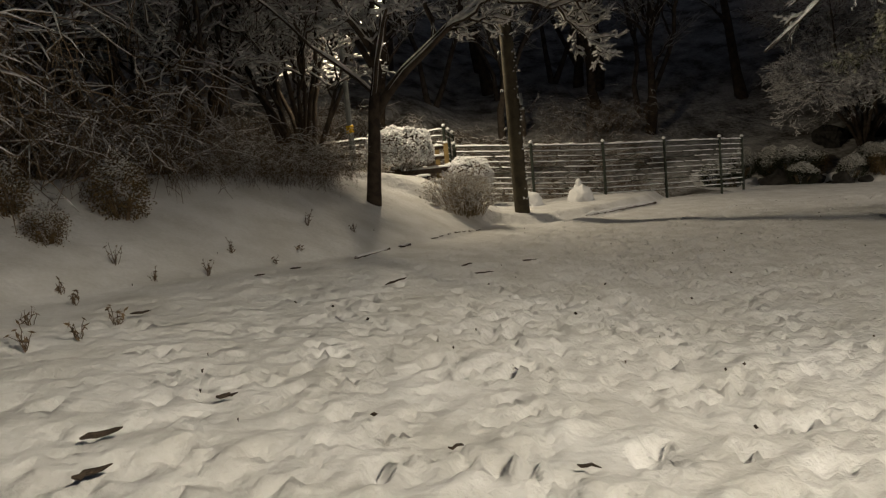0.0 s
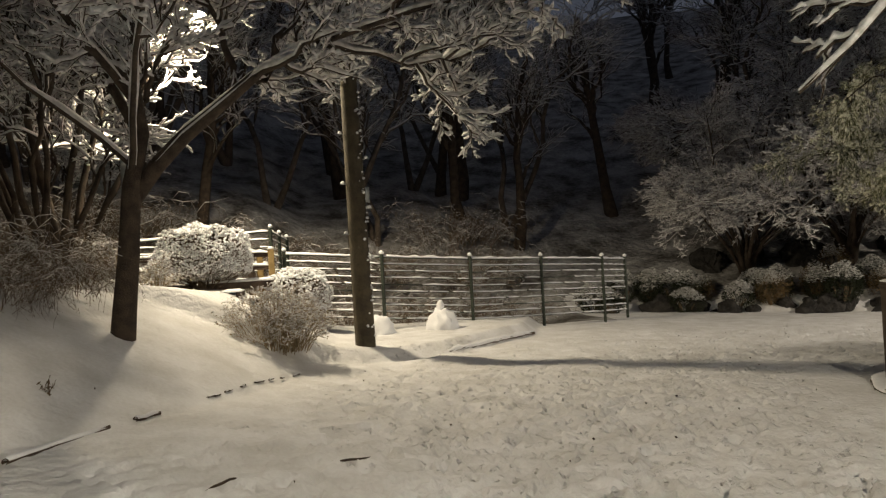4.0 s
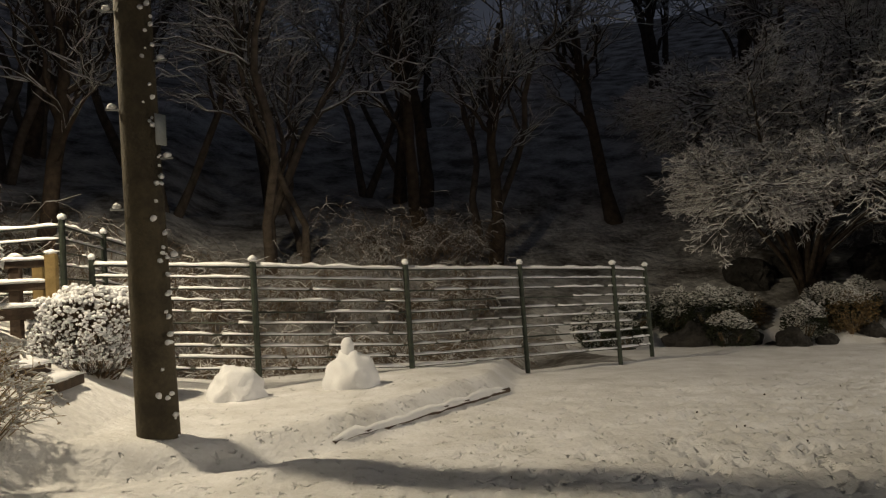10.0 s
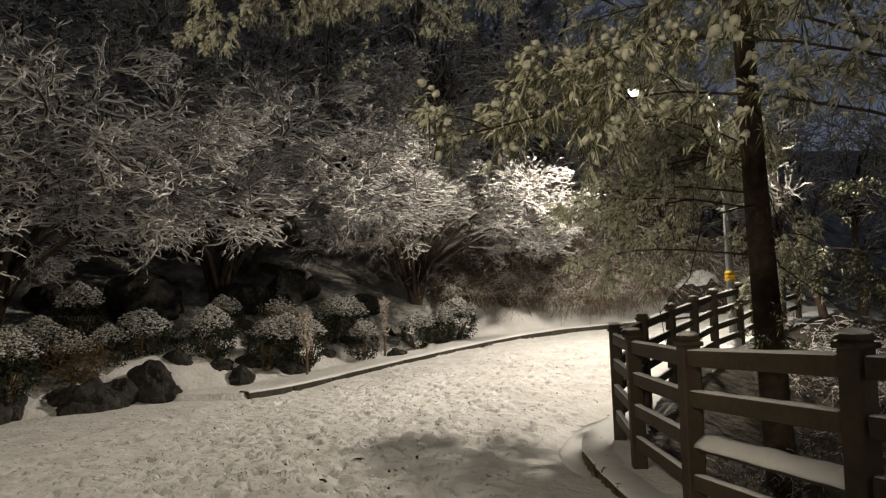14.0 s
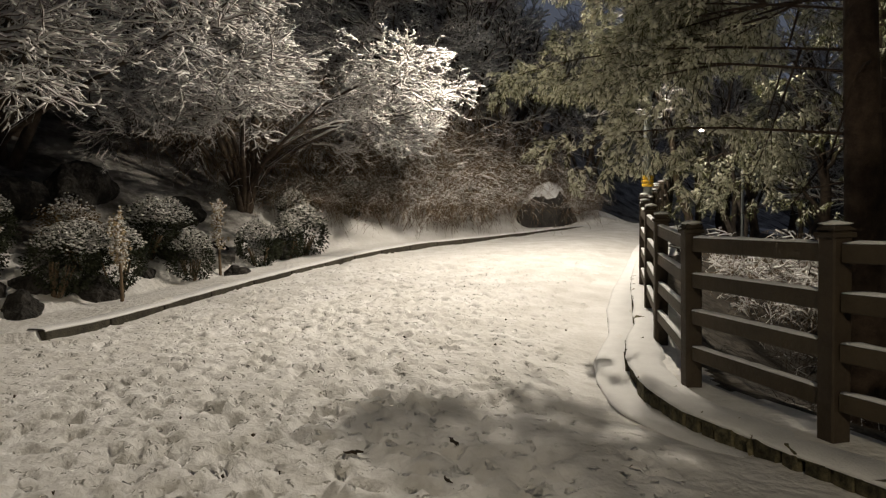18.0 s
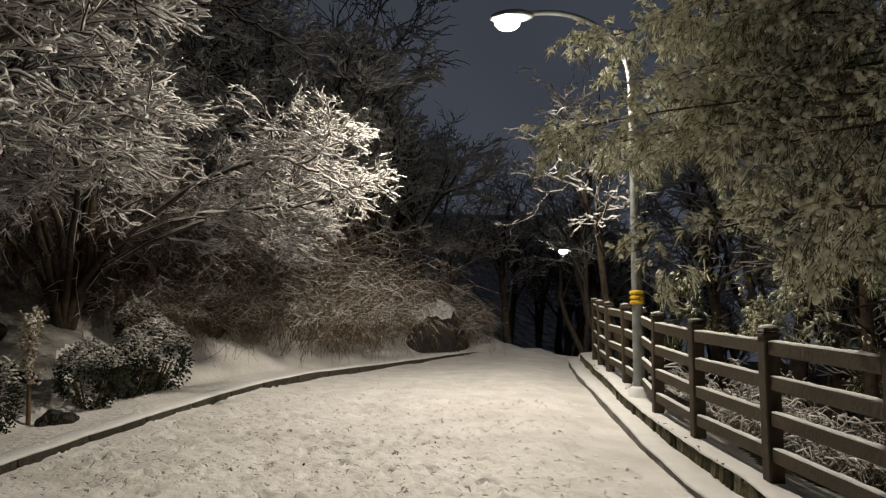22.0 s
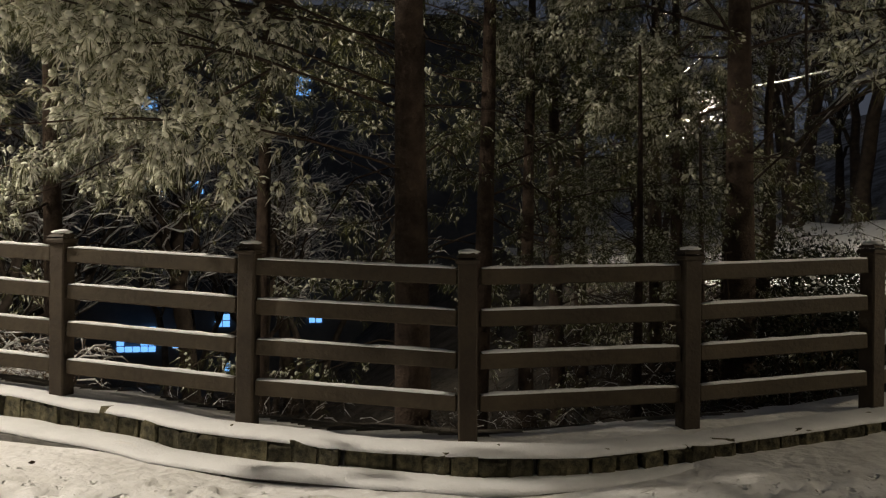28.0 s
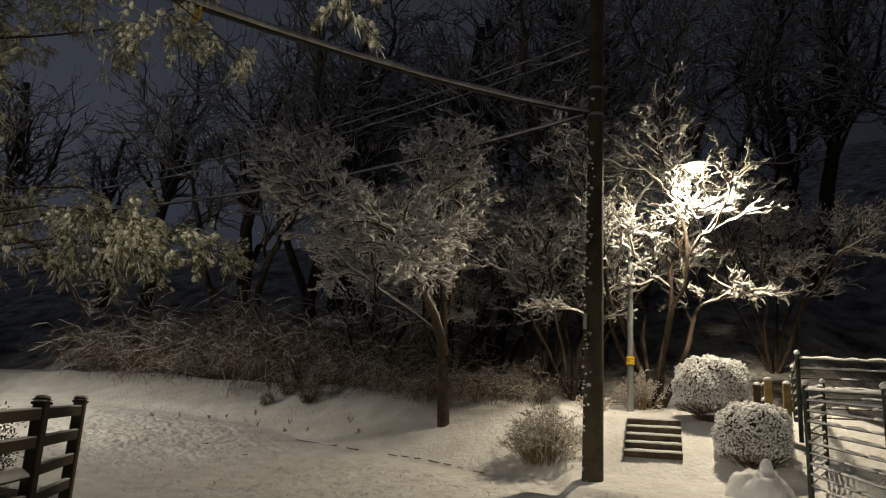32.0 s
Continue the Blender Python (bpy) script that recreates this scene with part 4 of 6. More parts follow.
# ---- bare trees under snow ----
def bare_tree(seed, height, spread, levels, limbs=(5, 6, 8, 5), lean=(0, 0), snow=0.020, trunk_r=0.13, fork=0.35, lift=0.55, droop=0.2, bark=BARK, stems=1, name="bare_tree", label="bare tree, every twig laden with snow", mains=(), thin=1.0):
    """One tree at the origin: trunk, boughs, crooked twigs and the snow on them. mains: boughs that are given by their points."""
    rng = np.random.default_rng(seed)
    root = thing(name, (0, 0, 0), label, "tree")
    K = 9
    s = np.linspace(0, 1, K)[None, :, None]
    a = rng.uniform(0, 6.28) + np.arange(stems) * 6.28 / stems + rng.normal(size=stems) * 0.4
    out = np.stack([np.cos(a), np.sin(a), 0 * a], 1) * (0.30 * height if stems > 1 else 0.0) * rng.uniform(0.5, 1.2, (stems, 1))
    tip = out + np.array([lean[0], lean[1], height * fork * (1.6 if stems == 1 else 1.9)])
    P = tip[:, None] * (s + 0.12 * np.sin(s * 3.14) * (0 if stems == 1 else 1)) + np.cumsum(rng.normal(size=(stems, K, 3)), 1) * (0.045 if stems == 1 else 0.085) * height / 5
    P -= P[:, :1]
    P[:, 0, 2] = -0.3
    R = np.repeat((trunk_r * (1 - 0.6 * s[..., 0]) / (1 if stems == 1 else 1.6)), stems, 0)
    R[:, 0] *= 1.35
    trunk, twig, sn = Buf(), Buf(), Buf()
    if mains:
        P = np.stack([bent(m_, 17)[np.linspace(0, 16, K).astype(int)] for m_, _, _ in mains])
        jog = np.cumsum(rng.normal(size=P.shape), 1) * 0.05
        P = P + (jog - jog[:, :1]) * np.minimum(np.arange(K) / 2, 1)[None, :, None]
        R = np.stack([np.linspace(r0, r1, K) for _, r0, r1 in mains])
    add_tubes(trunk, P, R, 9)
    snow_ridges(sn, P, R, snow * 1.5, rng)
    lengths = (spread * 0.85, spread * 0.50, spread * 0.25, spread * 0.10)
    angles = ((35, 65), (25, 52), (22, 50), (25, 60))
    for lev in range(levels):
        L = lengths[lev]
        P, R = sprout(rng, P, R, limbs[lev], ((0.46 if mains else 0.32) if lev == 0 else 0.18, 1.0), (0.6 * L, 1.25 * L), angles[lev], lift * (1.0, 0.5, 0.3, 0.5)[lev], droop * (0.3, 0.5, 0.7, 0.5)[lev], (0.09, 0.11, 0.13, 0.15)[lev], (9, 7, 5, 4)[lev], (0.60, 0.6, 0.55, 0.6)[lev], np.array((0.016, 0.0085, 0.0048, 0.0036))[lev] * thin, (0.35 if mains else 1, 0.4, 0.35, 0.5)[lev], (0.10, 0.12, 0.11, 0.10)[lev])
        if lev < 3:
            add_tubes(trunk if lev == 0 else twig, P, R, (6, 4, 3, 3)[lev])
        snow_ridges(sn, P, R, snow * (1.4, 1.25, 1.1, 1.0)[lev], rng, 0.45, 0.25)
    part("trunk", trunk, bark, root)
    part("crown", twig, bark, root, kind="stuff")
    part("snow", sn, SNOW_TWIG, root, kind="stuff")
    return root


def arching(seed, reach, boughs, low, high, toward=None):
    """Boughs that rise from one root and arch outwards, in a full circle or chiefly towards one side."""
    rng = np.random.default_rng(seed)
    out = []
    for k in range(boughs):
        a = 6.28 * k / boughs + rng.normal() * 0.25
        r = reach * rng.uniform(0.75, 1.15)
        if toward is not None:
            r *= 0.72 + 0.38 * math.cos(a - toward)
        h = rng.uniform(low, high)
        d = np.array([math.cos(a), math.sin(a)])
        g = np.array([-d[1], d[0]]) * rng.normal() * 0.18 * r
        pts = [(0.0, 0.0, -0.3)]
        for u, v in ((0.03, 0.36), (0.25, 0.78), (0.60, 1.02), (0.85, 1.02), (1.0, 0.96)):
            q = d * r * u + g * math.sin(u * 3.1)
            pts.append((q[0], q[1], h * v + rng.normal() * 0.06 * h))
        out.append((tuple(pts), 0.085, 0.014))
    for k in range(3):
        a = 2.1 * k + rng.normal() * 0.4
        pts = tuple((math.cos(a) * 1.3 * u + rng.normal() * 0.12, math.sin(a) * 1.3 * u + rng.normal() * 0.12, high * 1.75 * u - (0.3 if u == 0 else 0)) for u in (0, 0.25, 0.5, 0.75, 1.0))
        out.append((pts, 0.10, 0.02))
    return tuple(out)


def plant(ob, x, y, turn=0.0, size=1.0, sink=0.05):
    return copy_thing(ob, pose(x, y, ground(x, y) - sink, 0, 0, turn) @ Matrix.Scale(size, 4))


def place_first(ob, x, y, turn=0.0, sink=0.05):
    ob.matrix_basis = pose(x, y, ground(x, y) - sink, 0, 0, turn)
    return ob


def copies(ob, spots, group):
    tagged(ob, group=group)
    for x, y, turn, size in spots:
        c = copy_thing(ob, pose(x, y, ground(x, y) - 0.08, 0, 0, turn))
        c.scale = (size, size, size)


# the leaning tree on the west bank
tree1 = place_first(bare_tree(101, 5.0, 1.5, 4, (8, 6, 5, 4), (0, 0), 0.042, 0.15, 0.3, 0.30, 0.06, BARK, 1, label="leaning bare tree with a forked trunk, laden with snow", mains=(
    (((0, 0, -0.4), (0.10, -0.02, 0.6), (0.22, -0.05, 1.75), (0.30, 0.0, 2.9), (0.33, -0.1, 3.8), (0.37, -0.2, 4.9)), 0.16, 0.025),
    (((0.20, -0.03, 1.65), (0.65, -0.1, 2.2), (1.12, -0.2, 2.6), (1.87, -0.3, 3.1), (2.6, -0.4, 3.55), (3.6, -0.6, 3.9), (4.5, -0.9, 3.9)), 0.115, 0.020),
    (((1.45, -0.25, 2.85), (1.5, 0.2, 3.5), (1.35, 0.3, 4.2), (0.9, 0.4, 5.0)), 0.06, 0.018),
    (((1.87, -0.3, 3.1), (2.3, 0.2, 3.8), (3.0, 0.5, 4.6), (3.6, 0.8, 5.1)), 0.06, 0.018),
    (((2.6, -0.4, 3.5), (3.2, -0.1, 3.6), (3.8, 0.0, 3.65), (4.5, 0.0, 3.7)), 0.04, 0.014),
    (((3.2, -0.5, 3.75), (4.0, -1.0, 4.2), (4.9, -1.2, 4.2), (5.5, -1.3, 3.6)), 0.045, 0.014),
    (((0.28, 0.0, 2.6), (-0.2, 0.1, 3.6), (-0.55, 0.1, 4.5), (-1.1, 0.0, 5.2)), 0.065, 0.018),
    (((0.25, -0.05, 2.1), (-0.5, -0.6, 3.0), (-1.3, -1.0, 3.8), (-2.0, -1.2, 4.3)), 0.036, 0.014),
    (((0.22, -0.03, 1.9), (0.5, -0.9, 2.8), (0.9, -1.9, 3.5), (1.3, -2.8, 3.9)), 0.04, 0.014),
    (((0.30, 0.0, 2.9), (0.0, -1.0, 3.6), (-0.3, -2.0, 4.1), (-0.5, -2.9, 4.3)), 0.055, 0.018)), thin=1.5), -1.25, 14.2, 0)
# many-stemmed trees round the west lamp
multi = place_first(bare_tree(102, 5.6, 1.9, 4, (6, 6, 5, 3), (0, 0), 0.032, 0.085, 0.36, 0.5, 0.10, BARK, 7, label="many-stemmed bare tree with snow on every twig", thin=1.5), -2.9, 16.9, 0)
copies(multi, [(-5.0, 16.0, 200, 1.1), (-4.6, 13.2, 40, 0.95), (-6.0, 10.4, 280, 1.0), (-3.1, 18.8, 100, 1.35), (-6.5, 21.9, 320, 1.0), (-5.2, 28.5, 200, 0.95), (31.8, 11.8, 30, 1.4), (33.8, 9.6, 150, 1.35), (36.5, 8.2, 270, 1.5), (-7.0, 14.0, 75, 1.2)], "many-stemmed trees by the drive")
# spreading trees above the planted bank, their boughs arching out over the drive
cherry = place_first(bare_tree(103, 5.0, 1.9, 4, (11, 7, 5, 3), (0, 0), 0.020, 0.13, 0.32, 0.08, 0.10, BARK, 1, label="wide spreading cherry tree laden with snow", mains=arching(31, 4.6, 11, 2.3, 3.4, -2.2), thin=1.25), 18.0, 24.4, 0)
copies(cherry, [(15.2, 25.6, 70, 0.9), (22.4, 21.9, 350, 1.0), (25.8, 17.7, 0, 0.82), (30.6, 16.4, 20, 0.9), (20.6, 28.0, 250, 1.3), (26.6, 22.6, 110, 1.3), (31.0, 21.0, 15, 1.4), (27.0, 26.5, 200, 1.5), (23.5, 25.0, 200, 1.2)], "spreading trees above the planted bank")
# tall trees of the surrounding woods
wood1 = place_first(bare_tree(104, 9.5, 3.6, 3, (10, 6, 5, 5), (0.5, 0.2), 0.024, 0.20, 0.45, 0.7, 0.12, BARK, 1, "woodland_tree", "tall bare woodland tree dusted with snow", thin=1.3), 9.3, 31.0)
wood2 = place_first(bare_tree(105, 8.0, 3.4, 3, (8, 6, 5, 5), (-0.6, 0.5), 0.024, 0.17, 0.42, 0.6, 0.15, BARK_GREY, 2, "woodland_tree", "tall forked woodland tree dusted with snow", thin=1.3), 4.0, 31.0)


def wood_spots(seed, boxes):
    rng = np.random.default_rng(seed)
    out = []
    for x0, x1, y0, y1, n in boxes:
        for _ in range(n):
            out.append((rng.uniform(x0, x1), rng.uniform(y0, y1), rng.uniform(0, 360), rng.uniform(1.0, 1.6) * (1.25 if x1 < -6 else 1.0)))
    return out


copies(wood1, wood_spots(7, [(-16, 22, 29, 38, 13), (-18, 30, 36, 52, 7), (-18, -9, -2, 27, 16), (22, 40, 23, 34, 8), (33, 50, 9, 16, 5), (44, 60, -14, 4, 8), (46, 60, -26, -12, 7), (24, 30, -9, 1, 9), (5, 22, -14, 1, 5), (-22, -8, -16, -2, 7), (-8, 6, -26, -12, 6)]), "woodland trees")
copies(wood2, wood_spots(8, [(-14, 24, 28, 38, 13), (-16, 30, 36, 52, 6), (-18, -7, 0, 28, 11), (24, 42, 21, 34, 8), (28, 42, 15, 24, 9), (34, 52, 8, 14, 5), (42, 58, -12, 6, 8), (44, 58, -24, -12, 6), (23, 31, -8, 1, 8), (6, 24, -16, 0, 4)]), "woodland trees")


# ---- tangled undergrowth ----
def thicket(seed, width, height, stems, snow, label, mat=STEM, name="thicket", cover=1.0):
    rng = np.random.default_rng(seed)
    root = thing(name, (0, 0, 0), label, "undergrowth")
    K = 6
    a = rng.uniform(0, 6.28, stems)
    r = np.sqrt(rng.random(stems)) * width * 0.5
    base = np.stack([r * np.cos(a), r * np.sin(a), 0 * a - 0.1], 1)
    b = a + rng.normal(size=stems) * 1.2
    D = np.stack([np.cos(b) * 0.5, np.sin(b) * 0.5, 1.0 + 0 * b], 1)
    L = rng.uniform(0.6, 1.2, stems)[:, None, None] * height
    s = np.linspace(0, 1, K)[None, :, None]
    P = base[:, None] + D[:, None] * L * s - np.array([0, 0, 0.62]) * L * s**2.2 + np.cumsum(rng.normal(size=(stems, K, 3)), 1) * 0.055 * L
    R = np.full((stems, K), 0.0075) * (1.2 - 0.7 * s[..., 0])
    tw, sn = Buf(), Buf()
    add_tubes(tw, P, R, 3)
    k = rng.random(stems) < cover
    snow_ridges(sn, P[k], R[k], snow, rng)
    P2, R2 = sprout(rng, P, R, 5, (0.25, 1), (0.18 * height, 0.4 * height), (30, 80), 0.05, 0.5, 0.2, 4, 0.7, 0.0045)
    add_tubes(tw, P2, R2, 3)
    k = rng.random(len(P2)) < cover
    snow_ridges(sn, P2[k], R2[k], snow * 0.9, rng)
    P3, R3 = sprout(rng, P2, R2, 3, (0.2, 1), (0.07 * height, 0.18 * height), (30, 85), 0.0, 0.5, 0.2, 3, 0.7, 0.0045)
    add_tubes(tw, P3, R3, 3)
    k = rng.random(len(P3)) < cover
    snow_ridges(sn, P3[k], R3[k], snow * 0.8, rng)
    part("tangle", tw, mat, root, kind="stuff")
    part("snow", sn, SNOW_TWIG, root, kind="stuff")
    return root


def line_spots(seed, line, step, off, jitter, size):
    rng = np.random.default_rng(seed)
    xy = resample(line, step)
    out = []
    for i in range(len(xy) - 1):
        d = xy[i + 1] - xy[i]
        nrm = np.array([-d[1], d[0]]) / np.linalg.norm(d)
        q = xy[i] + nrm * (off + rng.normal() * jitter) + d * rng.normal() * 0.2
        out.append((q[0], q[1], rng.uniform(0, 360), rng.uniform(*size)))
    return out


bramble = place_first(thicket(201, 2.4, 1.5, 60, 0.022, "tangle of dry brambles with snow", cover=0.6), 22.4, 7.2)
copies(bramble, line_spots(11, FENCE[8:], 1.3, -1.75, 0.15, (0.8, 1.05)), "brambles beyond the rail fence")
scrub = place_first(thicket(202, 3.2, 2.4, 110, 0.013, "dense bank of snowy scrub and vines", cover=0.4), -8.6, 3.0)
copies(scrub, line_spots(15, [(-5.6, 9.6), (-4.9, 10.8), (-3.8, 12.8)], 1.3, 1.0, 0.3, (0.9, 1.15)) + line_spots(16, [(-8.4, -1), (-7.2, 8), (-5.6, 13)], 1.5, 1.5, 0.5, (1.4, 1.9)) + [(-3.4, 14.8, 10, 0.6), (-2.6, 13.7, 80, 0.42), (-2.4, 14.9, 150, 0.5), (-3.3, 13.0, 220, 0.5), (-3.0, 15.9, 300, 0.55), (-4.3, 12.0, 30, 0.6)] + line_spots(19, [(-4, 25.4), (3, 25.4), (9.5, 28.4)], 1.8, 0.0, 0.4, (0.6, 1.0)) + line_spots(20, [(-6, 29), (3, 29), (12, 31)], 2.4, 0.0, 0.6, (0.9, 1.3)), "snowy scrub on the slopes")
vines = place_first(thicket(203, 3.0, 2.6, 120, 0.008, "steep bank of brown vines and scrub dusted with snow", cover=0.45), 29.4, 13.6)
copies(vines, line_spots(13, [(25.6, 15.3), (27.2, 12.9), (28.6, 10.7), (31.4, 6.2)], 1.1, 1.0, 0.25, (0.6, 0.95)) + line_spots(14, [(26.4, 16.4), (28.4, 13.4), (31, 9.6), (34, 5.4)], 1.4, 2.2, 0.5, (1.0, 1.5)) + line_spots(25, [(28.4, 17.0), (31, 12.6), (35, 8)], 1.8, 2.6, 0.6, (1.3, 1.8)), "brown vines on the banks")
tangle = place_first(thicket(204, 2.6, 2.2, 70, 0.010, "dark tangle of bare undergrowth", BARK, cover=0.12), 9.6, 10.2)
copies(tangle, line_spots(17, [(5.0, 0.0), (6.1, 7.0), (7.6, 11.4)], 1.1, -1.5, 0.2, (0.5, 0.8)) + line_spots(26, [(6.3, 6.0), (7.4, 10.6)], 1.2, -2.6, 0.3, (0.7, 1.0)) + line_spots(18, [(9.0, 11.8), (12.5, 12.4)], 1.5, -0.9, 0.3, (0.35, 0.6)) + line_spots(12, FENCE[3:9], 2.0, -1.8, 0.3, (0.4, 0.65)), "dark undergrowth below the drive")


# ---- clipped and wild bushes ----
def clipped_bush(x, y, rx, ry, h, seed, label, twigs=1500, foot=0.0):
    """A clipped dome of fine twigs, each tip carrying snow."""
    rng = np.random.default_rng(seed)
    root = thing("clipped_bush", (x, y, ground(x, y) + foot), label, "bush")
    u = unit(rng.normal(size=(twigs, 3)))
    u[:, 2] = np.abs(u[:, 2]) * 1.15 - 0.35
    u = unit(u)
    box_ = np.maximum(np.abs(u).max(1, keepdims=True), 1e-3)
    dome = u / box_ ** 0.30 * (1 + 0.10 * np.sin(u[:, :1] * 7 + seed) * np.sin(u[:, 1:2] * 6 + u[:, 2:] * 5))
    tip = dome * np.array([rx, ry, h * 0.56]) * rng.uniform(0.93, 1.04, (twigs, 1)) + np.array([0, 0, h * 0.47])
    start = tip * rng.uniform(0.55, 0.8, (twigs, 1)) * np.array([1, 1, 0.9])
    mid = (tip + start) / 2 + rng.normal(size=(twigs, 3)) * 0.03
    P = np.stack([start, mid, tip], 1)
    R = np.repeat(np.array([[0.006, 0.005, 0.004]]), twigs, 0)
    tw, sn = Buf(), Buf()
    add_tubes(tw, P, R, 3)
    n = 90
    a = rng.uniform(0, 6.28, n)
    foot_p = np.stack([np.cos(a) * 0.12, np.sin(a) * 0.12, 0 * a - 0.05], 1)
    end = start[rng.integers(0, twigs, n)]
    add_tubes(tw, np.stack([foot_p, (foot_p + end) / 2 + rng.normal(size=(n, 3)) * 0.05, end], 1), np.repeat([[0.013, 0.010, 0.006]], n, 0), 4)
    up = u[:, 2]
    keep = rng.random(twigs) < np.clip(0.85 + 0.5 * up, 0.35, 1)
    C = tip[keep] + unit(u[keep]) * 0.005
    along = unit(rng.normal(size=C.shape) * (1, 1, 0.35))
    lumps(sn, C, rng.uniform(0.010, 0.024, len(C)) * (0.8 + 0.45 * np.clip(up[keep], 0, 1)), rng, along, 1.7)
    low = rng.random(twigs) < 0.6
    snow_ridges(sn, P[low], R[low], 0.022, rng)
    part("branching", tw, STEM, root, kind="stuff")
    part("snow", sn, SNOW_SOFT, root, kind="stuff")
    return root


clipped_bush(-0.85, 19.98, 0.92, 0.72, 1.25, 301, "large clipped bush thickly covered in snow", 7600, -0.05)
clipped_bush(0.97, 20.55, 0.68, 0.62, 1.15, 302, "rounded clipped bush covered in snow", 4600, -0.15)


def dry_bush(x, y, r, h, seed, label, stems=260, long=1.0):
    """A mound of arching stems with withered leaves, snow on its upper side; long: how far it is drawn out along x."""
    rng = np.random.default_rng(seed)
    root = thing("dry_bush", (x, y, ground(x, y)), label, "bush")
    a = rng.uniform(0, 6.28, stems)
    rr = np.sqrt(rng.random(stems)) * r
    base = np.stack([rr * np.cos(a) * 0.55 * long, rr * np.sin(a) * 0.55, 0 * a - 0.08], 1)
    edge = rr / r
    out = np.stack([np.cos(a) * edge * long, np.sin(a) * edge, 0 * a], 1) * r * 0.55 + rng.normal(size=(stems, 3)) * (0.10, 0.10, 0)
    H = h * rng.uniform(0.75, 1.08, stems) * np.sqrt(np.clip(1.08 - edge**2, 0.08, 1)) * (1 + 0.12 * np.sin(a * 3 + 1))
    s = np.linspace(0, 1, 6)[None, :, None]
    P = base[:, None] + out[:, None] * s + np.array([0, 0, 1.0]) * (H[:, None, None] * (2.05 * s - 1.05 * s**2)) + np.cumsum(rng.normal(size=(stems, 6, 3)), 1) * 0.022
    for k in range(6):
        P[:, k, 2] = np.maximum(P[:, k, 2], land(x + P[:, k, 0], y + P[:, k, 1]) - root.location.z - 0.08)
    R = np.repeat([[0.007, 0.006, 0.005, 0.004, 0.0035, 0.003]], stems, 0)
    tw, lf, sn = Buf(), Buf(), Buf()
    add_tubes(tw, P, R, 3)
    P2, R2 = sprout(rng, P, R, 9, (0.25, 1), (0.07, 0.20), (25, 75), 0.15, 0.2, 0.1, 4, 0.8, 0.003, 1.0, 0.15)
    add_tubes(tw, P2, R2, 3)
    snow_ridges(sn, P2, R2, 0.010, rng)
    n = int(len(P2) * 1.4)
    c = P2[np.arange(n) % len(P2), rng.integers(1, 4, n)] + rng.normal(size=(n, 3)) * 0.012
    d, w = unit(rng.normal(size=(n, 3)) + np.array([0, 0, 0.2])) * 0.030, unit(rng.normal(size=(n, 3))) * 0.011
    lf.add(np.stack([c - d * 0.3, c + w, c + d, c - w], 1), np.arange(n * 4).reshape(n, 4))
    top = c[:, 2] / h
    pick = rng.random(n) < np.clip(0.25 + 0.8 * top, 0, 0.9)
    lumps(sn, c[pick] + np.array([0, 0, 0.010]), rng.uniform(0.008, 0.020, pick.sum()), rng, None, 0.7)
    part("branching", tw, STRAW, root, kind="stuff")
    part("foliage", lf, DRY_LEAF, root, kind="stuff")
    part("snow", sn, SNOW_TWIG, root, kind="stuff")
    return root


dry_bush(0.55, 16.85, 0.85, 0.95, 311, "straw-coloured dry bush dusted with snow", 270, 1.15)
dry_bush(-2.6, 18.5, 0.5, 0.85, 312, "thin dry bush beside the lamp post", 90)
dry_bush(-1.4, 17.6, 0.35, 0.5, 313, "small dry bush on the bank", 50)


def round_shrub(seed, r, h, label, leaf=EVERGREEN, rough=0.0, snow=0.55, cap=True):
    """An evergreen shrub: small dark leaves, and a cap of snow on its crown."""
    rng = np.random.default_rng(seed)
    root = thing("round_shrub", (0, 0, 0), label, "shrub")
    lf, sn, st = Buf(), Buf(), Buf()
    n = 2600
    u = unit(rng.normal(size=(n, 3)))
    lobe = 1 + (0.10 + 0.2 * rough) * np.sin(u[:, :1] * 5 + 1) * np.sin(u[:, 1:2] * 6 + 2) + 0.06 * np.sin(u[:, 2:] * 2 + u[:, :1] * 4)
    c = u * np.array([r, r, h * 0.5]) * lobe * rng.uniform(0.78 - 0.25 * rough, 1.05 + 0.15 * rough, (n, 1)) + np.array([0, 0, h * 0.55])
    d, w = unit(u + rng.normal(size=(n, 3)) * 0.7) * 0.038, unit(rng.normal(size=(n, 3))) * 0.018
    lf.add(np.stack([c - d * 0.4, c + w, c + d, c - w], 1), np.arange(n * 4).reshape(n, 4))
    top = u[:, 2] > rng.uniform(snow, 1.0, n)
    lumps(sn, c[top] + np.array([0, 0, 0.015]), rng.uniform(0.010, 0.028, top.sum()) * (0.6 + 0.7 * u[top, 2]), rng, None, 0.55)
    if leaf is EVERGREEN and cap:
        sn = Buf()
        few = (u[:, 2] > 0.28) & (rng.random(n) < 0.30 + 0.65 * u[:, 2])
        lumps(sn, c[few] + np.array([0, 0, 0.012]), rng.uniform(0.014, 0.034, few.sum()), rng, None, 0.5)
    a = rng.uniform(0, 6.28, 9)
    e = np.stack([np.cos(a) * r * 0.5, np.sin(a) * r * 0.5, 0 * a + h * 0.5], 1)
    b = e * 0.15
    b[:, 2] = -0.1
    add_tubes(st, np.stack([b, (b + e) / 2, e], 1), np.repeat([[0.02, 0.016, 0.01]], 9, 0), 5)
    part("foliage", lf, leaf, root, kind="stuff")
    part("snow", sn, SNOW_LEAF, root, kind="stuff")
    part("branching", st, STEM, root, kind="stuff")
    return root


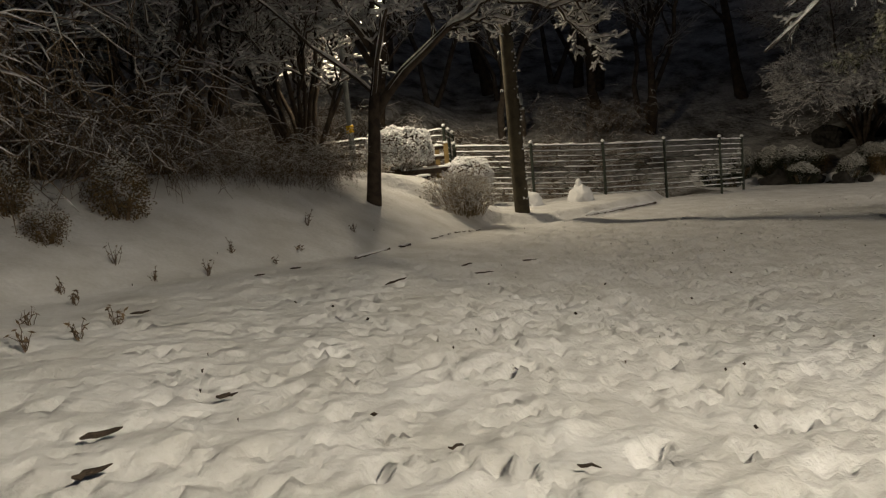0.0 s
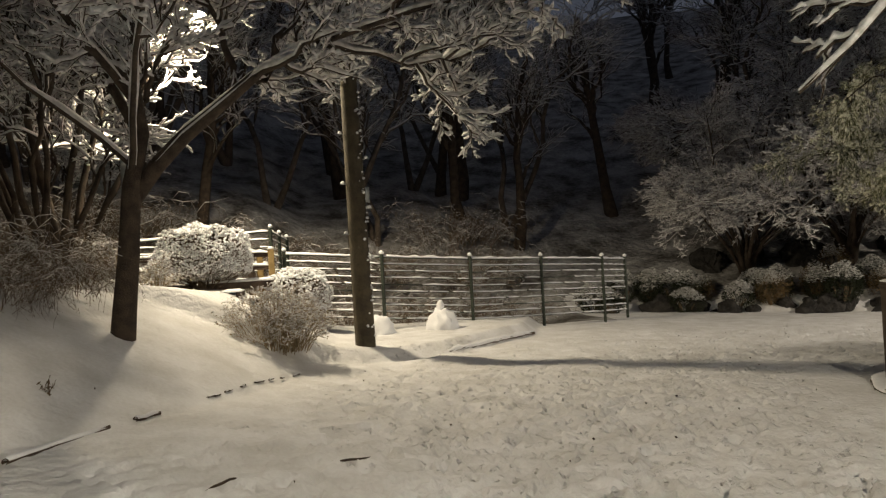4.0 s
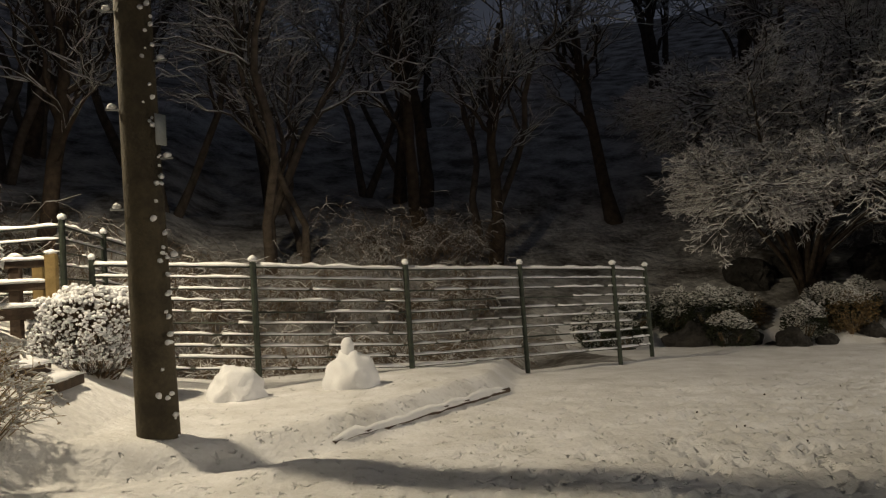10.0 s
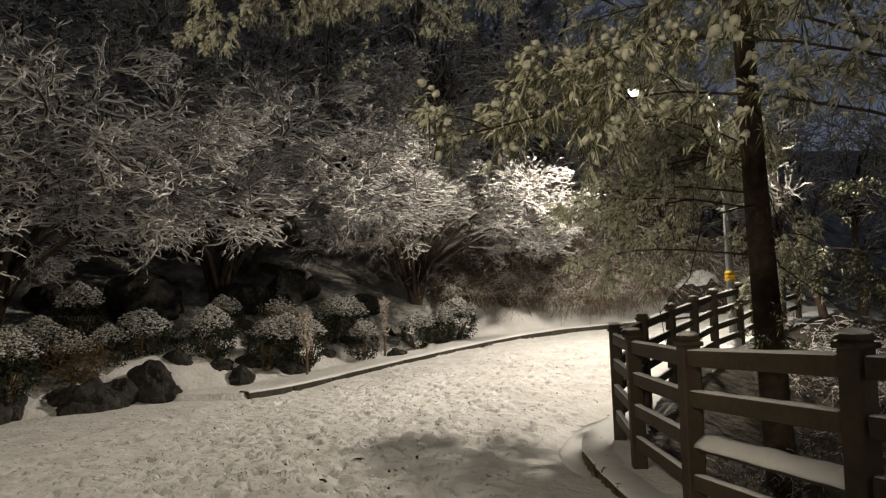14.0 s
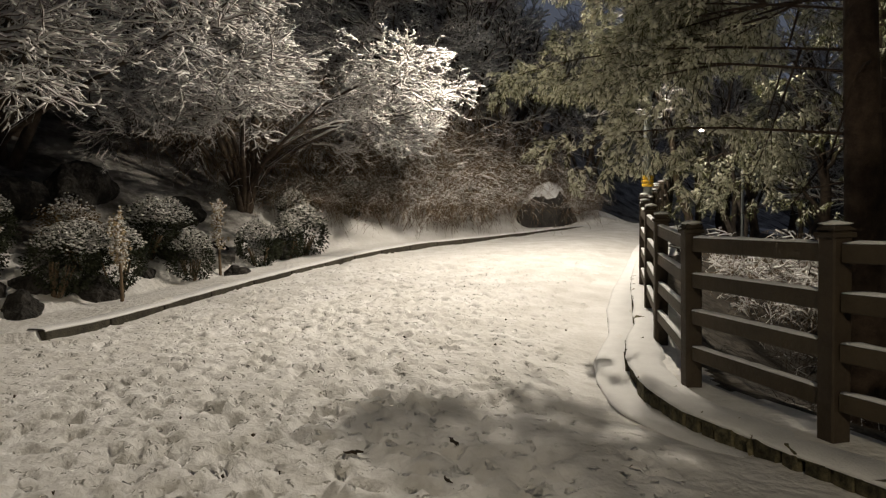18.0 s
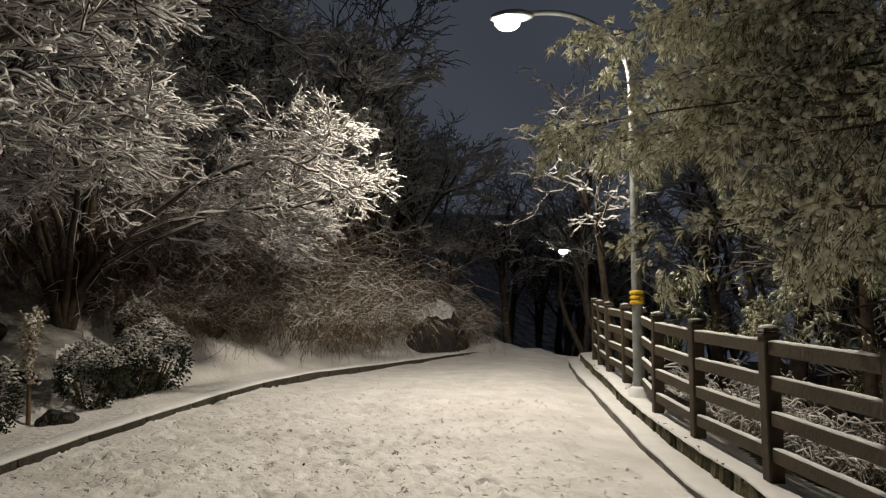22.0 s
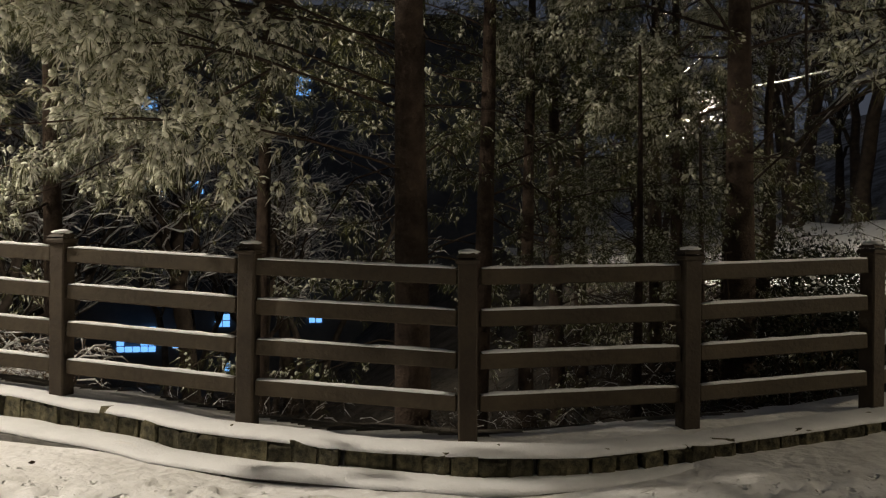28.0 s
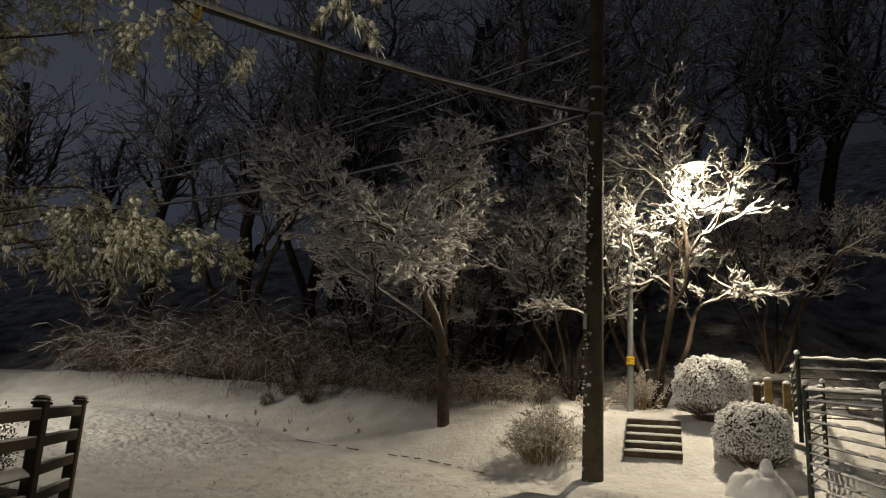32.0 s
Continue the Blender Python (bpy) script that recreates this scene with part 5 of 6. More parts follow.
shrub = place_first(round_shrub(401, 0.42, 1.05, "rounded evergreen shrub capped with snow"), 20.9, 19.35)
brown = place_first(round_shrub(402, 0.45, 0.95, "low brown-leaved shrub dusted with snow", DRY_BROWN, 0.8, 0.25), 14.9, 24.0)
SHRUBS = [(24.33, 16.5, 40, 1.15), (27.5, 14.45, 90, 0.95), (22.7, 18.9, 10, 0.95), (23.3, 17.3, 200, 0.95), (22.0, 18.4, 130, 0.95), (20.7, 21.3, 50, 1.0), (20.3, 20.2, 300, 1.0), (26.9, 15.2, 10, 0.9), (25.65, 16.5, 80, 0.85), (23.9, 16.8, 150, 0.9), (21.7, 20.4, 30, 0.9), (19.5, 21.1, 220, 0.9), (18.5, 22.0, 20, 0.9), (17.9, 22.5, 100, 1.0), (17.1, 23.2, 250, 0.9), (16.6, 23.0, 30, 1.1), (15.9, 23.9, 140, 1.0), (15.2, 24.2, 60, 1.1), (14.4, 24.6, 10, 0.9), (13.6, 25.2, 180, 1.0), (12.8, 25.9, 90, 1.1), (18.9, 23.2, 75, 1.0), (17.4, 24.4, 160, 1.0), (11.6, 26.3, 45, 1.0), (10.8, 26.0, 0, 0.9)]
rng_s = np.random.default_rng(44)
for x, y, turn, k in ((-3.95, 9.3, 30, 0.75), (-4.15, 7.85, 130, 0.45), (-4.75, 8.2, 200, 0.6)):
    e = copy_thing(brown, pose(x, y, ground(x, y) - 0.08, 0, 0, turn))
    e.scale = (k, k, k)
tagged(shrub, group="shrubs on the banks")
tagged(brown, group="shrubs on the banks")
for i, (x, y, turn, size) in enumerate(SHRUBS):
    row = y > 20
    e = copy_thing(brown if row and i % 3 == 1 else shrub, pose(x + (rng_s.normal() * 0.2 if row else 0), y + (rng_s.normal() * 0.25 if row else 0), ground(x, y) - 0.1, rng_s.normal() * 5, rng_s.normal() * 5, turn))
    e.scale = (size * rng_s.uniform(0.9, 1.15), size * rng_s.uniform(0.9, 1.15), size * rng_s.uniform(0.85, 1.05))
for x, y in ((16.2, 23.6), (14.8, 24.7), (13.2, 25.6), (12.2, 26.2), (11.2, 26.5), (10.2, 26.4), (17.7, 23.2), (19.2, 22.1), (20.0, 21.0), (21.3, 19.9), (22.3, 19.2), (12.6, 25.0), (14.0, 24.4)):
    e = copy_thing(brown if x < 16 and int(x * 10) % 2 else shrub, pose(x, y, ground(x, y) - 0.12, rng_s.normal() * 6, rng_s.normal() * 6, rng_s.uniform(0, 360)))
    e.scale = (rng_s.uniform(0.9, 1.4), rng_s.uniform(0.9, 1.3), rng_s.uniform(0.7, 1.1))

dark = place_first(round_shrub(403, 0.62, 1.5, "dark evergreen bush below the drive, hardly any snow", rough=0.6, snow=0.97, cap=False), 8.7, 10.5)
copies(dark, [(8.2, 9.2, 40, 1.2), (9.7, 11.5, 130, 0.9), (7.8, 7.9, 210, 1.2), (10.6, 11.2, 300, 0.9), (7.9, 10.7, 20, 0.8), (7.5, 9.4, 80, 0.85), (7.1, 8.0, 160, 0.85), (7.0, 6.6, 250, 0.9)], "dark bushes below the drive")


def rock(seed, size, label, snowy=True, rough=0.42):
    rng = np.random.default_rng(seed)
    root = thing("rock", (0, 0, 0), label, "rock")
    bm = blob(4, size, rng, rough, 1.25, -0.4)
    bm.normal_update()
    level = 0.42
    free = {f for f in bm.faces if f.normal.z > level}
    cap = []
    while free:
        # the widest unbroken patch that faces upwards
        todo = [free.pop()]
        patch = []
        while todo:
            f = todo.pop()
            patch.append(f)
            for e in f.edges:
                for g in e.link_faces:
                    if g in free:
                        free.remove(g)
                        todo.append(g)
        if len(patch) > len(cap):
            cap = patch
    cap.sort(key=lambda f: f.index)
    at, v, f = {}, [], []
    for face in cap:
        for q in face.verts:
            if q.index not in at:
                at[q.index] = len(v)
                edge = any(g.normal.z <= level for g in q.link_faces)
                v.append((q.co + (q.normal * -0.01 if edge else Vector((0, 0, 0.05))))[:])
        f.append([at[q.index] for q in face.verts])
    b, s = Buf(), Buf()
    add_bm(b, bm)
    part("stone", b, ROCK, root, smooth=False)
    if cap and snowy:
        s.add(v, f)
        part("snow", s, SNOW_SOFT, root)
    return root


rock1 = place_first(rock(501, (0.62, 0.42, 0.48), "wide dark boulder at the foot of the bank", False), 16.0, 22.95)
rock2 = place_first(rock(502, (0.40, 0.34, 0.42), "dark bare boulder at the foot of the bank", False), 17.7, 21.75)
rng_r = np.random.default_rng(60)
copies(rock1, line_spots(61, ROCKS[3:10], 1.5, 0.15, 0.22, (0.55, 1.0)), "boulders along the bank")
copies(rock2, line_spots(62, ROCKS[3:11], 0.8, 0.45, 0.35, (0.4, 0.95)), "boulders along the bank")
rock3 = place_first(rock(504, (1.1, 0.7, 0.75), "dark rock outcrop under the overhanging trees", False), 20.9, 23.0)
copies(rock3, line_spots(63, ROCKS[3:11], 1.7, 2.6, 0.5, (0.5, 1.0)), "rock outcrops on the bank")
big = place_first(rock(503, (1.3, 0.65, 1.1), "long snow-backed rock beside the road", rough=0.2), 29.7, 9.1, -57)


# ---- pines ----
def pine(seed, height, reach, label, first=1.9, boughs=46, m=14, thick=0.004, mains=(), clear=None, girth=0.20, shoots=14, sprays=8, inner=0.34, frost=1.0):
    """A pine: bare lower trunk, level boughs, drooping tufts of needles with snow on them.
    mains: boughs given by their points; clear(tip): boughs that have been cut away."""
    rng = np.random.default_rng(seed)
    root = thing("pine_tree", (0, 0, 0), label, "tree")
    K = 8
    s = np.linspace(0, 1, K)
    P = np.stack([0.012 * height * np.sin(s * 2.0), 0.010 * height * np.sin(s * 3.1), s * height - 0.4 * (s == 0)], 1)[None]
    R = (girth * (1 - 0.8 * s))[None]
    wood, nd, sn, tw = Buf(), Buf(), Buf(), Buf()
    add_tubes(wood, P, R, 12)
    B, RB = sprout(rng, P, R, boughs, (first / height, 0.98), (0.75 * reach, 1.15 * reach), (62, 100), 0.12, 0.16, 0.12, 8, 0.16, 0.010, 0.4, 0.10)
    if clear is not None:
        keep = ~clear(B[:, -1])
        B, RB = B[keep], RB[keep]
    if mains:
        M = np.stack([bent(q, 16)[np.linspace(0, 15, 8).astype(int)] for q in mains])
        # all but each fourth bough fork from the middle of a main one
        main = M[::4]
        for k in range(len(M)):
            if k % 4:
                gap = np.linalg.norm(main[:, 3] - M[k, 3], axis=1)
                start = main[gap.argmin(), 2]
                bit = np.linspace(0, 1, 8)[:, None]
                outer = np.stack([np.interp(np.linspace(2.5, 7, 8), np.arange(8), M[k, :, c]) for c in range(3)], 1)
                M[k] = outer + (start - outer[0]) * (1 - bit) ** 2
        keep = np.arange(len(M)) % 3 == 0
        fan = s[None, :, None] * rng.normal(size=(len(M), 1, 3)) * (0.35, 0.15, 0.25)
        B = np.concatenate([B, M, (M + fan + rng.uniform(-0.5, 0.3, (len(M), 1, 1)) * np.array([0, 0, 1.0]))[keep]])
        RB = np.concatenate([RB, np.repeat(np.linspace(0.014, 0.005, 8)[None], len(M) + keep.sum(), 0)])
    add_tubes(tw, B, RB, 5)
    dead, rd = sprout(rng, P, R, 7, (0.14, first / height), (0.25 * reach, 0.6 * reach), (65, 115), 0.0, 0.25, 0.16, 7, 0.10, 0.006, 0.6, 0.16)
    if clear is not None:
        keep = ~clear(dead[:, -1])
        dead, rd = dead[keep], rd[keep]
    add_tubes(tw, dead, rd, 4)
    C, RC = sprout(rng, B, RB, shoots, (inner, 1.0), (0.10 * reach, 0.22 * reach), (35, 70), 0.04, 0.22, 0.08, 6, 0.5, 0.004, 0.3)
    add_tubes(tw, C, RC, 3)
    D, _ = sprout(rng, C, RC, sprays, (0.15, 1.0), (0.10, 0.26), (35, 75), 0.05, 0.3, 0.05, 3, 0.6, 0.004, 0.5)
    ends = np.concatenate([C[:, k] for k in (4, 5)] + [B[:, 7]] + [D[:, 2]])
    axes = np.concatenate([unit(C[:, k] - C[:, k - 1]) for k in (4, 5)] + [unit(B[:, 7] - B[:, 6])] + [unit(D[:, 2] - D[:, 1])])
    axes = unit(axes - np.array([0, 0, 0.22]) + rng.normal(size=axes.shape) * 0.25)
    n = len(ends)
    # each tuft is a drooping brush of needles, those on its upper side coated with snow
    def brush(count, spread, low, high, wide, lift):
        d = unit(axes[:, None] * 0.8 + rng.normal(size=(n, count, 3)) * spread + np.array([0, 0, lift]))
        L = rng.uniform(low, high, (n, count, 1))
        side = unit(np.cross(d, rng.normal(size=(n, count, 3)))) * wide
        b0 = ends[:, None] + axes[:, None] * rng.uniform(-0.06, 0.05, (n, count, 1)) + np.array([0, 0, 0.012 if lift > 0 else 0])
        mid = b0 + d * L * 0.55
        tip = b0 + d * L - np.array([0, 0, 0.22]) * L
        return np.stack([b0, mid + side, tip, mid - side], 2), np.arange(n * count * 4).reshape(-1, 4)

    nd.add(*brush(m, 0.42, 0.08, 0.15, thick, 0.0))
    if frost:
        sn.add(*brush(max(1, int(m * 0.9 * frost)), 0.42, 0.06, 0.13, thick * 2.2, 0.10))
        pick = np.repeat(np.flatnonzero(rng.random(n) < 0.92 * frost), 3)
        lumps(sn, ends[pick] + axes[pick] * rng.uniform(-0.02, 0.07, (len(pick), 1)) + rng.normal(size=(len(pick), 3)) * 0.026 + np.array([0, 0, 0.016]), rng.uniform(0.010, 0.027, len(pick)), rng, unit(axes[pick] + rng.normal(size=(len(pick), 3)) * 0.45), 1.5)
    part("trunk", wood, PINE_BARK, root)
    part("branching", tw, PINE_BARK, root, kind="stuff")
    part("foliage", nd, NEEDLE, root, kind="stuff")
    part("snow", sn, SNOW_TUFT, root, kind="stuff")
    return root


# the pine by the bend: its boughs over the drive were cut, those along the fence reach far out
pine_a = pine(601, 11.5, 4.3, "tall pine with drooping snow-laden boughs", 5.2, 22, 13, 0.0030, (
    ((0, 0, 3.1), (1.6, 0.6, 3.5), (2.7, 1.3, 3.6), (3.5, 1.8, 3.5)),
    ((0, 0, 4.0), (1.6, 0.2, 4.6), (3.2, 0.4, 5.0), (4.6, 0.6, 5.1)),
    ((0, 0, 3.9), (1.4, 0.0, 4.4), (2.7, 0.2, 4.8), (3.6, 0.4, 4.8)),
    ((0, 0, 3.2), (1.3, 0.2, 3.7), (2.6, 0.4, 4.0), (3.8, 0.5, 4.1)),
    ((0, 0, 3.6), (1.3, 0.35, 4.0), (2.5, 0.5, 4.3), (3.6, 0.6, 4.4)),
    ((0, 0, 3.3), (1.2, -0.1, 3.7), (2.4, -0.1, 3.8), (3.4, 0.1, 3.8)),
    ((0, 0, 3.4), (1.2, 0.5, 3.8), (2.2, 0.7, 4.0), (3.2, 0.7, 4.0)),
    ((0, 0, 3.0), (1.1, 0.5, 3.3), (1.9, 0.9, 3.4), (2.6, 1.1, 3.3)),
    ((0, 0, 3.7), (1.5, -0.3, 4.1), (2.9, -0.3, 4.3), (4.0, -0.1, 4.3)),
    ((0, 0, 3.8), (1.0, 0.6, 4.3), (1.9, 0.8, 4.6), (2.8, 0.8, 4.7)),
    ((0, 0, 4.2), (1.3, 0.2, 5.0), (2.5, 0.4, 5.5), (3.3, 0.6, 5.6)),
    ((0, 0, 3.4), (2.0, -0.2, 3.9), (4.0, -0.4, 4.2), (5.6, -0.5, 4.0)),
    ((0, 0, 5.0), (1.9, -0.4, 5.8), (3.8, -0.9, 6.4), (5.2, -1.2, 6.6)),
    ((0, 0, 4.2), (1.8, -0.4, 4.7), (3.3, -0.6, 5.1), (4.6, -0.7, 5.2)),
    ((0, 0, 3.6), (1.7, -0.5, 4.1), (3.3, -0.9, 4.4), (4.6, -1.1, 4.4)),
    ((0, 0, 2.9), (1.6, -0.6, 3.2), (3.0, -1.2, 3.0), (4.0, -1.6, 2.7)),
    ((0, 0, 2.6), (1.1, 0.9, 2.8), (2.0, 1.4, 2.8), (2.9, 1.8, 2.6)),
    ((0, 0, 5.2), (-0.5, 1.8, 5.9), (-1.3, 3.8, 5.9), (-2.1, 5.4, 5.0)),
    ((0, 0, 5.6), (0.1, 2.0, 6.3), (0.0, 4.0, 6.4), (-0.2, 5.8, 5.7)),
    ((0, 0, 5.0), (-1.2, 1.5, 5.6), (-2.4, 2.8, 5.6), (-3.4, 3.8, 4.9)),
    ((0, 0, 5.8), (1.0, 1.8, 6.4), (1.6, 3.4, 6.5), (2.0, 4.8, 6.0)),
    ((0, 0, 5.4), (-0.9, 1.7, 6.0), (-1.9, 3.4, 6.1), (-2.8, 4.9, 5.4))), lambda q: (q[:, 1] > 1.4) & (q[:, 2] < 9), girth=0.17, shoots=13, sprays=7, inner=0.22)
pine_a.matrix_basis = pose(14.02, 12.03, -1.5, 0, 0, 0)
pine_c = pine(603, 9.5, 3.4, "dark pine leaning its boughs over the rail fence", 3.4, 28, 11, 0.0032, (
    ((0, 0, 3.2), (0.0, 1.4, 3.9), (0.0, 2.7, 4.2), (-0.1, 3.9, 3.9)),
    ((0, 0, 3.6), (0.6, 1.3, 4.5), (1.0, 2.4, 4.9), (1.2, 3.3, 4.7)),
    ((0, 0, 4.2), (-0.2, 1.5, 5.2), (-0.1, 2.9, 5.8), (0.3, 4.1, 5.8)),
    ((0, 0, 3.4), (-0.8, 1.2, 4.2), (-1.3, 2.2, 4.5), (-1.5, 3.0, 4.3)),
    ((0, 0, 4.8), (0.8, 1.4, 5.9), (1.4, 2.6, 6.4), (1.8, 3.5, 6.4))), lambda q: (q[:, 1] > 2.6) & (q[:, 2] < 6.0), frost=0.6)
pine_c.matrix_basis = pose(10.2, 10.9, -1.8, 0, 0, 0)
pine_b = pine(602, 11.0, 3.0, "pine with snow on the tips of its boughs", 2.6, 28, 8, 0.0050, girth=0.15, shoots=9, sprays=5, frost=0.12)
pine_b.matrix_basis = pose(18.3, 7.8, -2.4, 0, 0, 0)
for x, y, z, turn, k in ((12.9, 9.4, -2.4, 130, 0.95), (10.4, 10.4, -2.6, 30, 0.42), (11.8, 11.6, -2.5, 140, 0.45), (8.9, 9.4, -2.6, 200, 0.5), (8.4, 7.4, -3.4, 100, 0.6), (21.0, 4.8, -3.0, 70, 0.95), (9.8, 5.0, -3.2, 250, 1.0), (15.8, 6.4, -4.0, 200, 1.1), (10.6, 6.0, -3.4, 310, 1.05), (9.0, 0.6, -2.8, 90, 0.9), (9.9, 8.2, -3.8, 20, 0.9), (9.4, 7.6, -4.6, 75, 1.0), (9.2, 3.2, -3.6, 15, 0.9), (11.8, 7.9, -4.6, 205, 1.0), (13.4, 6.6, -4.2, 160, 1.1)):
    e = copy_thing(pine_b, pose(x, y, z, 0, 0, turn))
    e.scale = (k, k, k)
tagged(pine_b, group="pines below the drive")


# ---- a building far below, with blue-lit windows ----
def far_building():
    rng = np.random.default_rng(91)
    root = thing("far_building", (20, -30, -12), "dark building far off with blue-lit windows", "building")
    part("wall", box(Buf(), (44, 8, 26), None, 0.05), CONCRETE, root)
    part("roof", box(Buf(), (45, 9, 0.6), pose(0, 0, 26.0), 0.05), CONCRETE, root)
    for x, z, w, h in ((4.8, 15.2, 2.4, 1.5), (1.9, 15.4, 0.8, 0.8), (5.4, 6.2, 2.6, 1.5), (3.2, 6.4, 1.0, 0.9), (-5.0, 7.8, 0.8, 0.9), (-6.2, 7.4, 0.5, 0.5), (0.4, 7.6, 0.9, 0.8), (-4.2, 21.4, 0.9, 1.3), (4.6, 20.2, 1.1, 0.8), (17.0, 9.6, 0.9, 0.7), (0.3, 5.0, 0.8, 0.5), (0.2, 14.4, 0.9, 0.5)):
        cols, rows = max(1, round(w / 0.45)), max(1, round(h / 0.4))
        for i in range(cols):
            for j in range(rows):
                if rng.random() < 0.75:
                    pane = box(Buf(), (w / cols - 0.06, 0.12, h / rows - 0.06), pose(x + (i + 0.5 - cols / 2) * w / cols, 4.06, z + j * h / rows), 0.02)
                    part("window", pane, BLUE, root, "window pane lit pale blue")


far_building()


# ---- young trees in the planted bank ----
def sapling(x, y, seed):
    rng = np.random.default_rng(seed)
    root = thing("sapling", (x, y, ground(x, y)), "young tree with a thin stem and a snowy tuft of leaves", "tree", "saplings in the planted bank")
    st, lf, sn = Buf(), Buf(), Buf()
    s = np.linspace(0, 1, 6)
    P = np.stack([0.10 * np.sin(s * 2.5), 0.05 * s, 1.25 * s - 0.05], 1)[None]
    R = np.linspace(0.028, 0.012, 6)[None]
    B, RB = sprout(rng, P, R, 22, (0.35, 1.0), (0.16, 0.38), (25, 55), 0.5, 0.0, 0.08, 4, 0.5, 0.004)
    add_tubes(st, P, R, 6)
    add_tubes(st, B, RB, 3)
    c = np.concatenate([B[:, k] for k in (1, 2, 3)] * 8)
    c = c + rng.normal(size=c.shape) * 0.03
    n = len(c)
    d, w = unit(rng.normal(size=(n, 3))) * 0.04, unit(rng.normal(size=(n, 3))) * 0.016
    lf.add(np.stack([c - d * 0.4, c + w, c + d, c - w], 1), np.arange(n * 4).reshape(n, 4))
    pick = rng.random(n) < 0.5
    lumps(sn, c[pick] + np.array([0, 0, 0.012]), rng.uniform(0.012, 0.026, pick.sum()), rng, None, 0.7)
    snow_ridges(sn, B, RB, 0.02, rng)
    part("stem", st, STEM, root)
    part("foliage", lf, DRY_LEAF, root, kind="stuff")
    part("snow", sn, SNOW_TWIG, root, kind="stuff")


sapling(20.25, 19.15, 71)
sapling(22.44, 17.95, 72)

# trees beyond the rail fence
place_first(bare_tree(112, 6.4, 2.6, 4, (8, 5, 4, 2), (0.1, 1.2), 0.024, 0.10, 0.44, 0.12, 0.10, BARK, 1, label="slender bare tree with a spreading snowy crown"), 24.6, 7.3, 0)
over = place_first(bare_tree(111, 4.5, 0.6, 3, (6, 3, 2), (0, 0), 0.030, 0.14, 0.3, 0.1, 0.25, BARK, 1, label="bare tree reaching a snowy bough over the drive", mains=(
    (((0, 0, -0.6), (-0.2, 0.0, 1.5), (-0.3, 0.1, 3.2), (-0.2, 0.3, 5.0)), 0.15, 0.04),
    (((-0.28, 0.08, 2.9), (-1.8, 0.0, 4.9), (-3.2, 0.0, 4.9), (-4.3, 0.0, 4.2), (-5.0, 0.0, 3.65)), 0.07, 0.012),
    (((-1.8, 0.0, 4.9), (-3.0, 0.5, 5.2), (-4.2, 0.7, 4.9), (-5.2, 0.6, 4.5)), 0.05, 0.012),
    (((-2.6, 0.0, 4.95), (-3.4, -0.5, 4.8), (-4.1, -0.8, 4.3)), 0.035, 0.010)), thin=1.2), 8.6, 8.5, 0)


# ---- litter on the snow ----
def litter():
    rng = np.random.default_rng(81)
    b = Buf()
    n = 100
    line = np.array([(-1, -1), (0.6, 5), (2.2, 9.5), (5.0, 14), (9.5, 17), (14, 17.4), (19, 15.4)])
    k = rng.integers(0, len(line) - 1, n)
    u = rng.random((n, 1))
    c = line[k] * (1 - u) + line[k + 1] * u + rng.normal(size=(n, 2)) * (2.2, 1.9)
    z = land(c[:, 0], c[:, 1]) + ledge(c[:, 0], c[:, 1]) + 0.03
    C = np.column_stack([c, z])
    a = rng.uniform(0, 6.28, n)
    d = np.stack([np.cos(a), np.sin(a), rng.normal(size=n) * 0.2], 1) * rng.uniform(0.007, 0.022, (n, 1))
    w = np.stack([-np.sin(a), np.cos(a), rng.normal(size=n) * 0.3], 1) * rng.uniform(0.004, 0.011, (n, 1))
    up = np.array([0, 0, 0.012])
    v = np.stack([C - d, C + w + up, C + d, C - w + up, C - up], 1)
    o = (np.arange(n) * 5)[:, None, None]
    b.add(v, (np.array([[0, 3, 1], [1, 3, 2], [0, 1, 4], [1, 2, 4], [2, 3, 4], [3, 0, 4]])[None] + o).reshape(-1, 3))
    tagged(part("leaf_litter", b, BARK), "dead leaves and bits of bark on the snow", "litter", kind="stuff")


litter()


def fallen_stick(x, y, length, turn, r, label="dark fallen stick lying in the snow"):
    rng = np.random.default_rng(int(abs(x) * 100 + y * 10))
    root = thing("fallen_stick", (x, y, ground(x, y) + 0.03), label, "stick")
    s = np.linspace(-0.5, 0.5, 6)
    a = math.radians(turn)
    P = np.stack([s * length * math.cos(a), s * length * math.sin(a), 0.01 + 0 * s], 1) + rng.normal(size=(6, 3)) * (0.006, 0.006, 0.003)
    b = Buf()
    add_tubes(b, P[None], np.array([[0.4, 1, 1, 0.9, 0.7, 0.2]]) * r * 0.5, 6)
    part("wood", b, BARK, root)


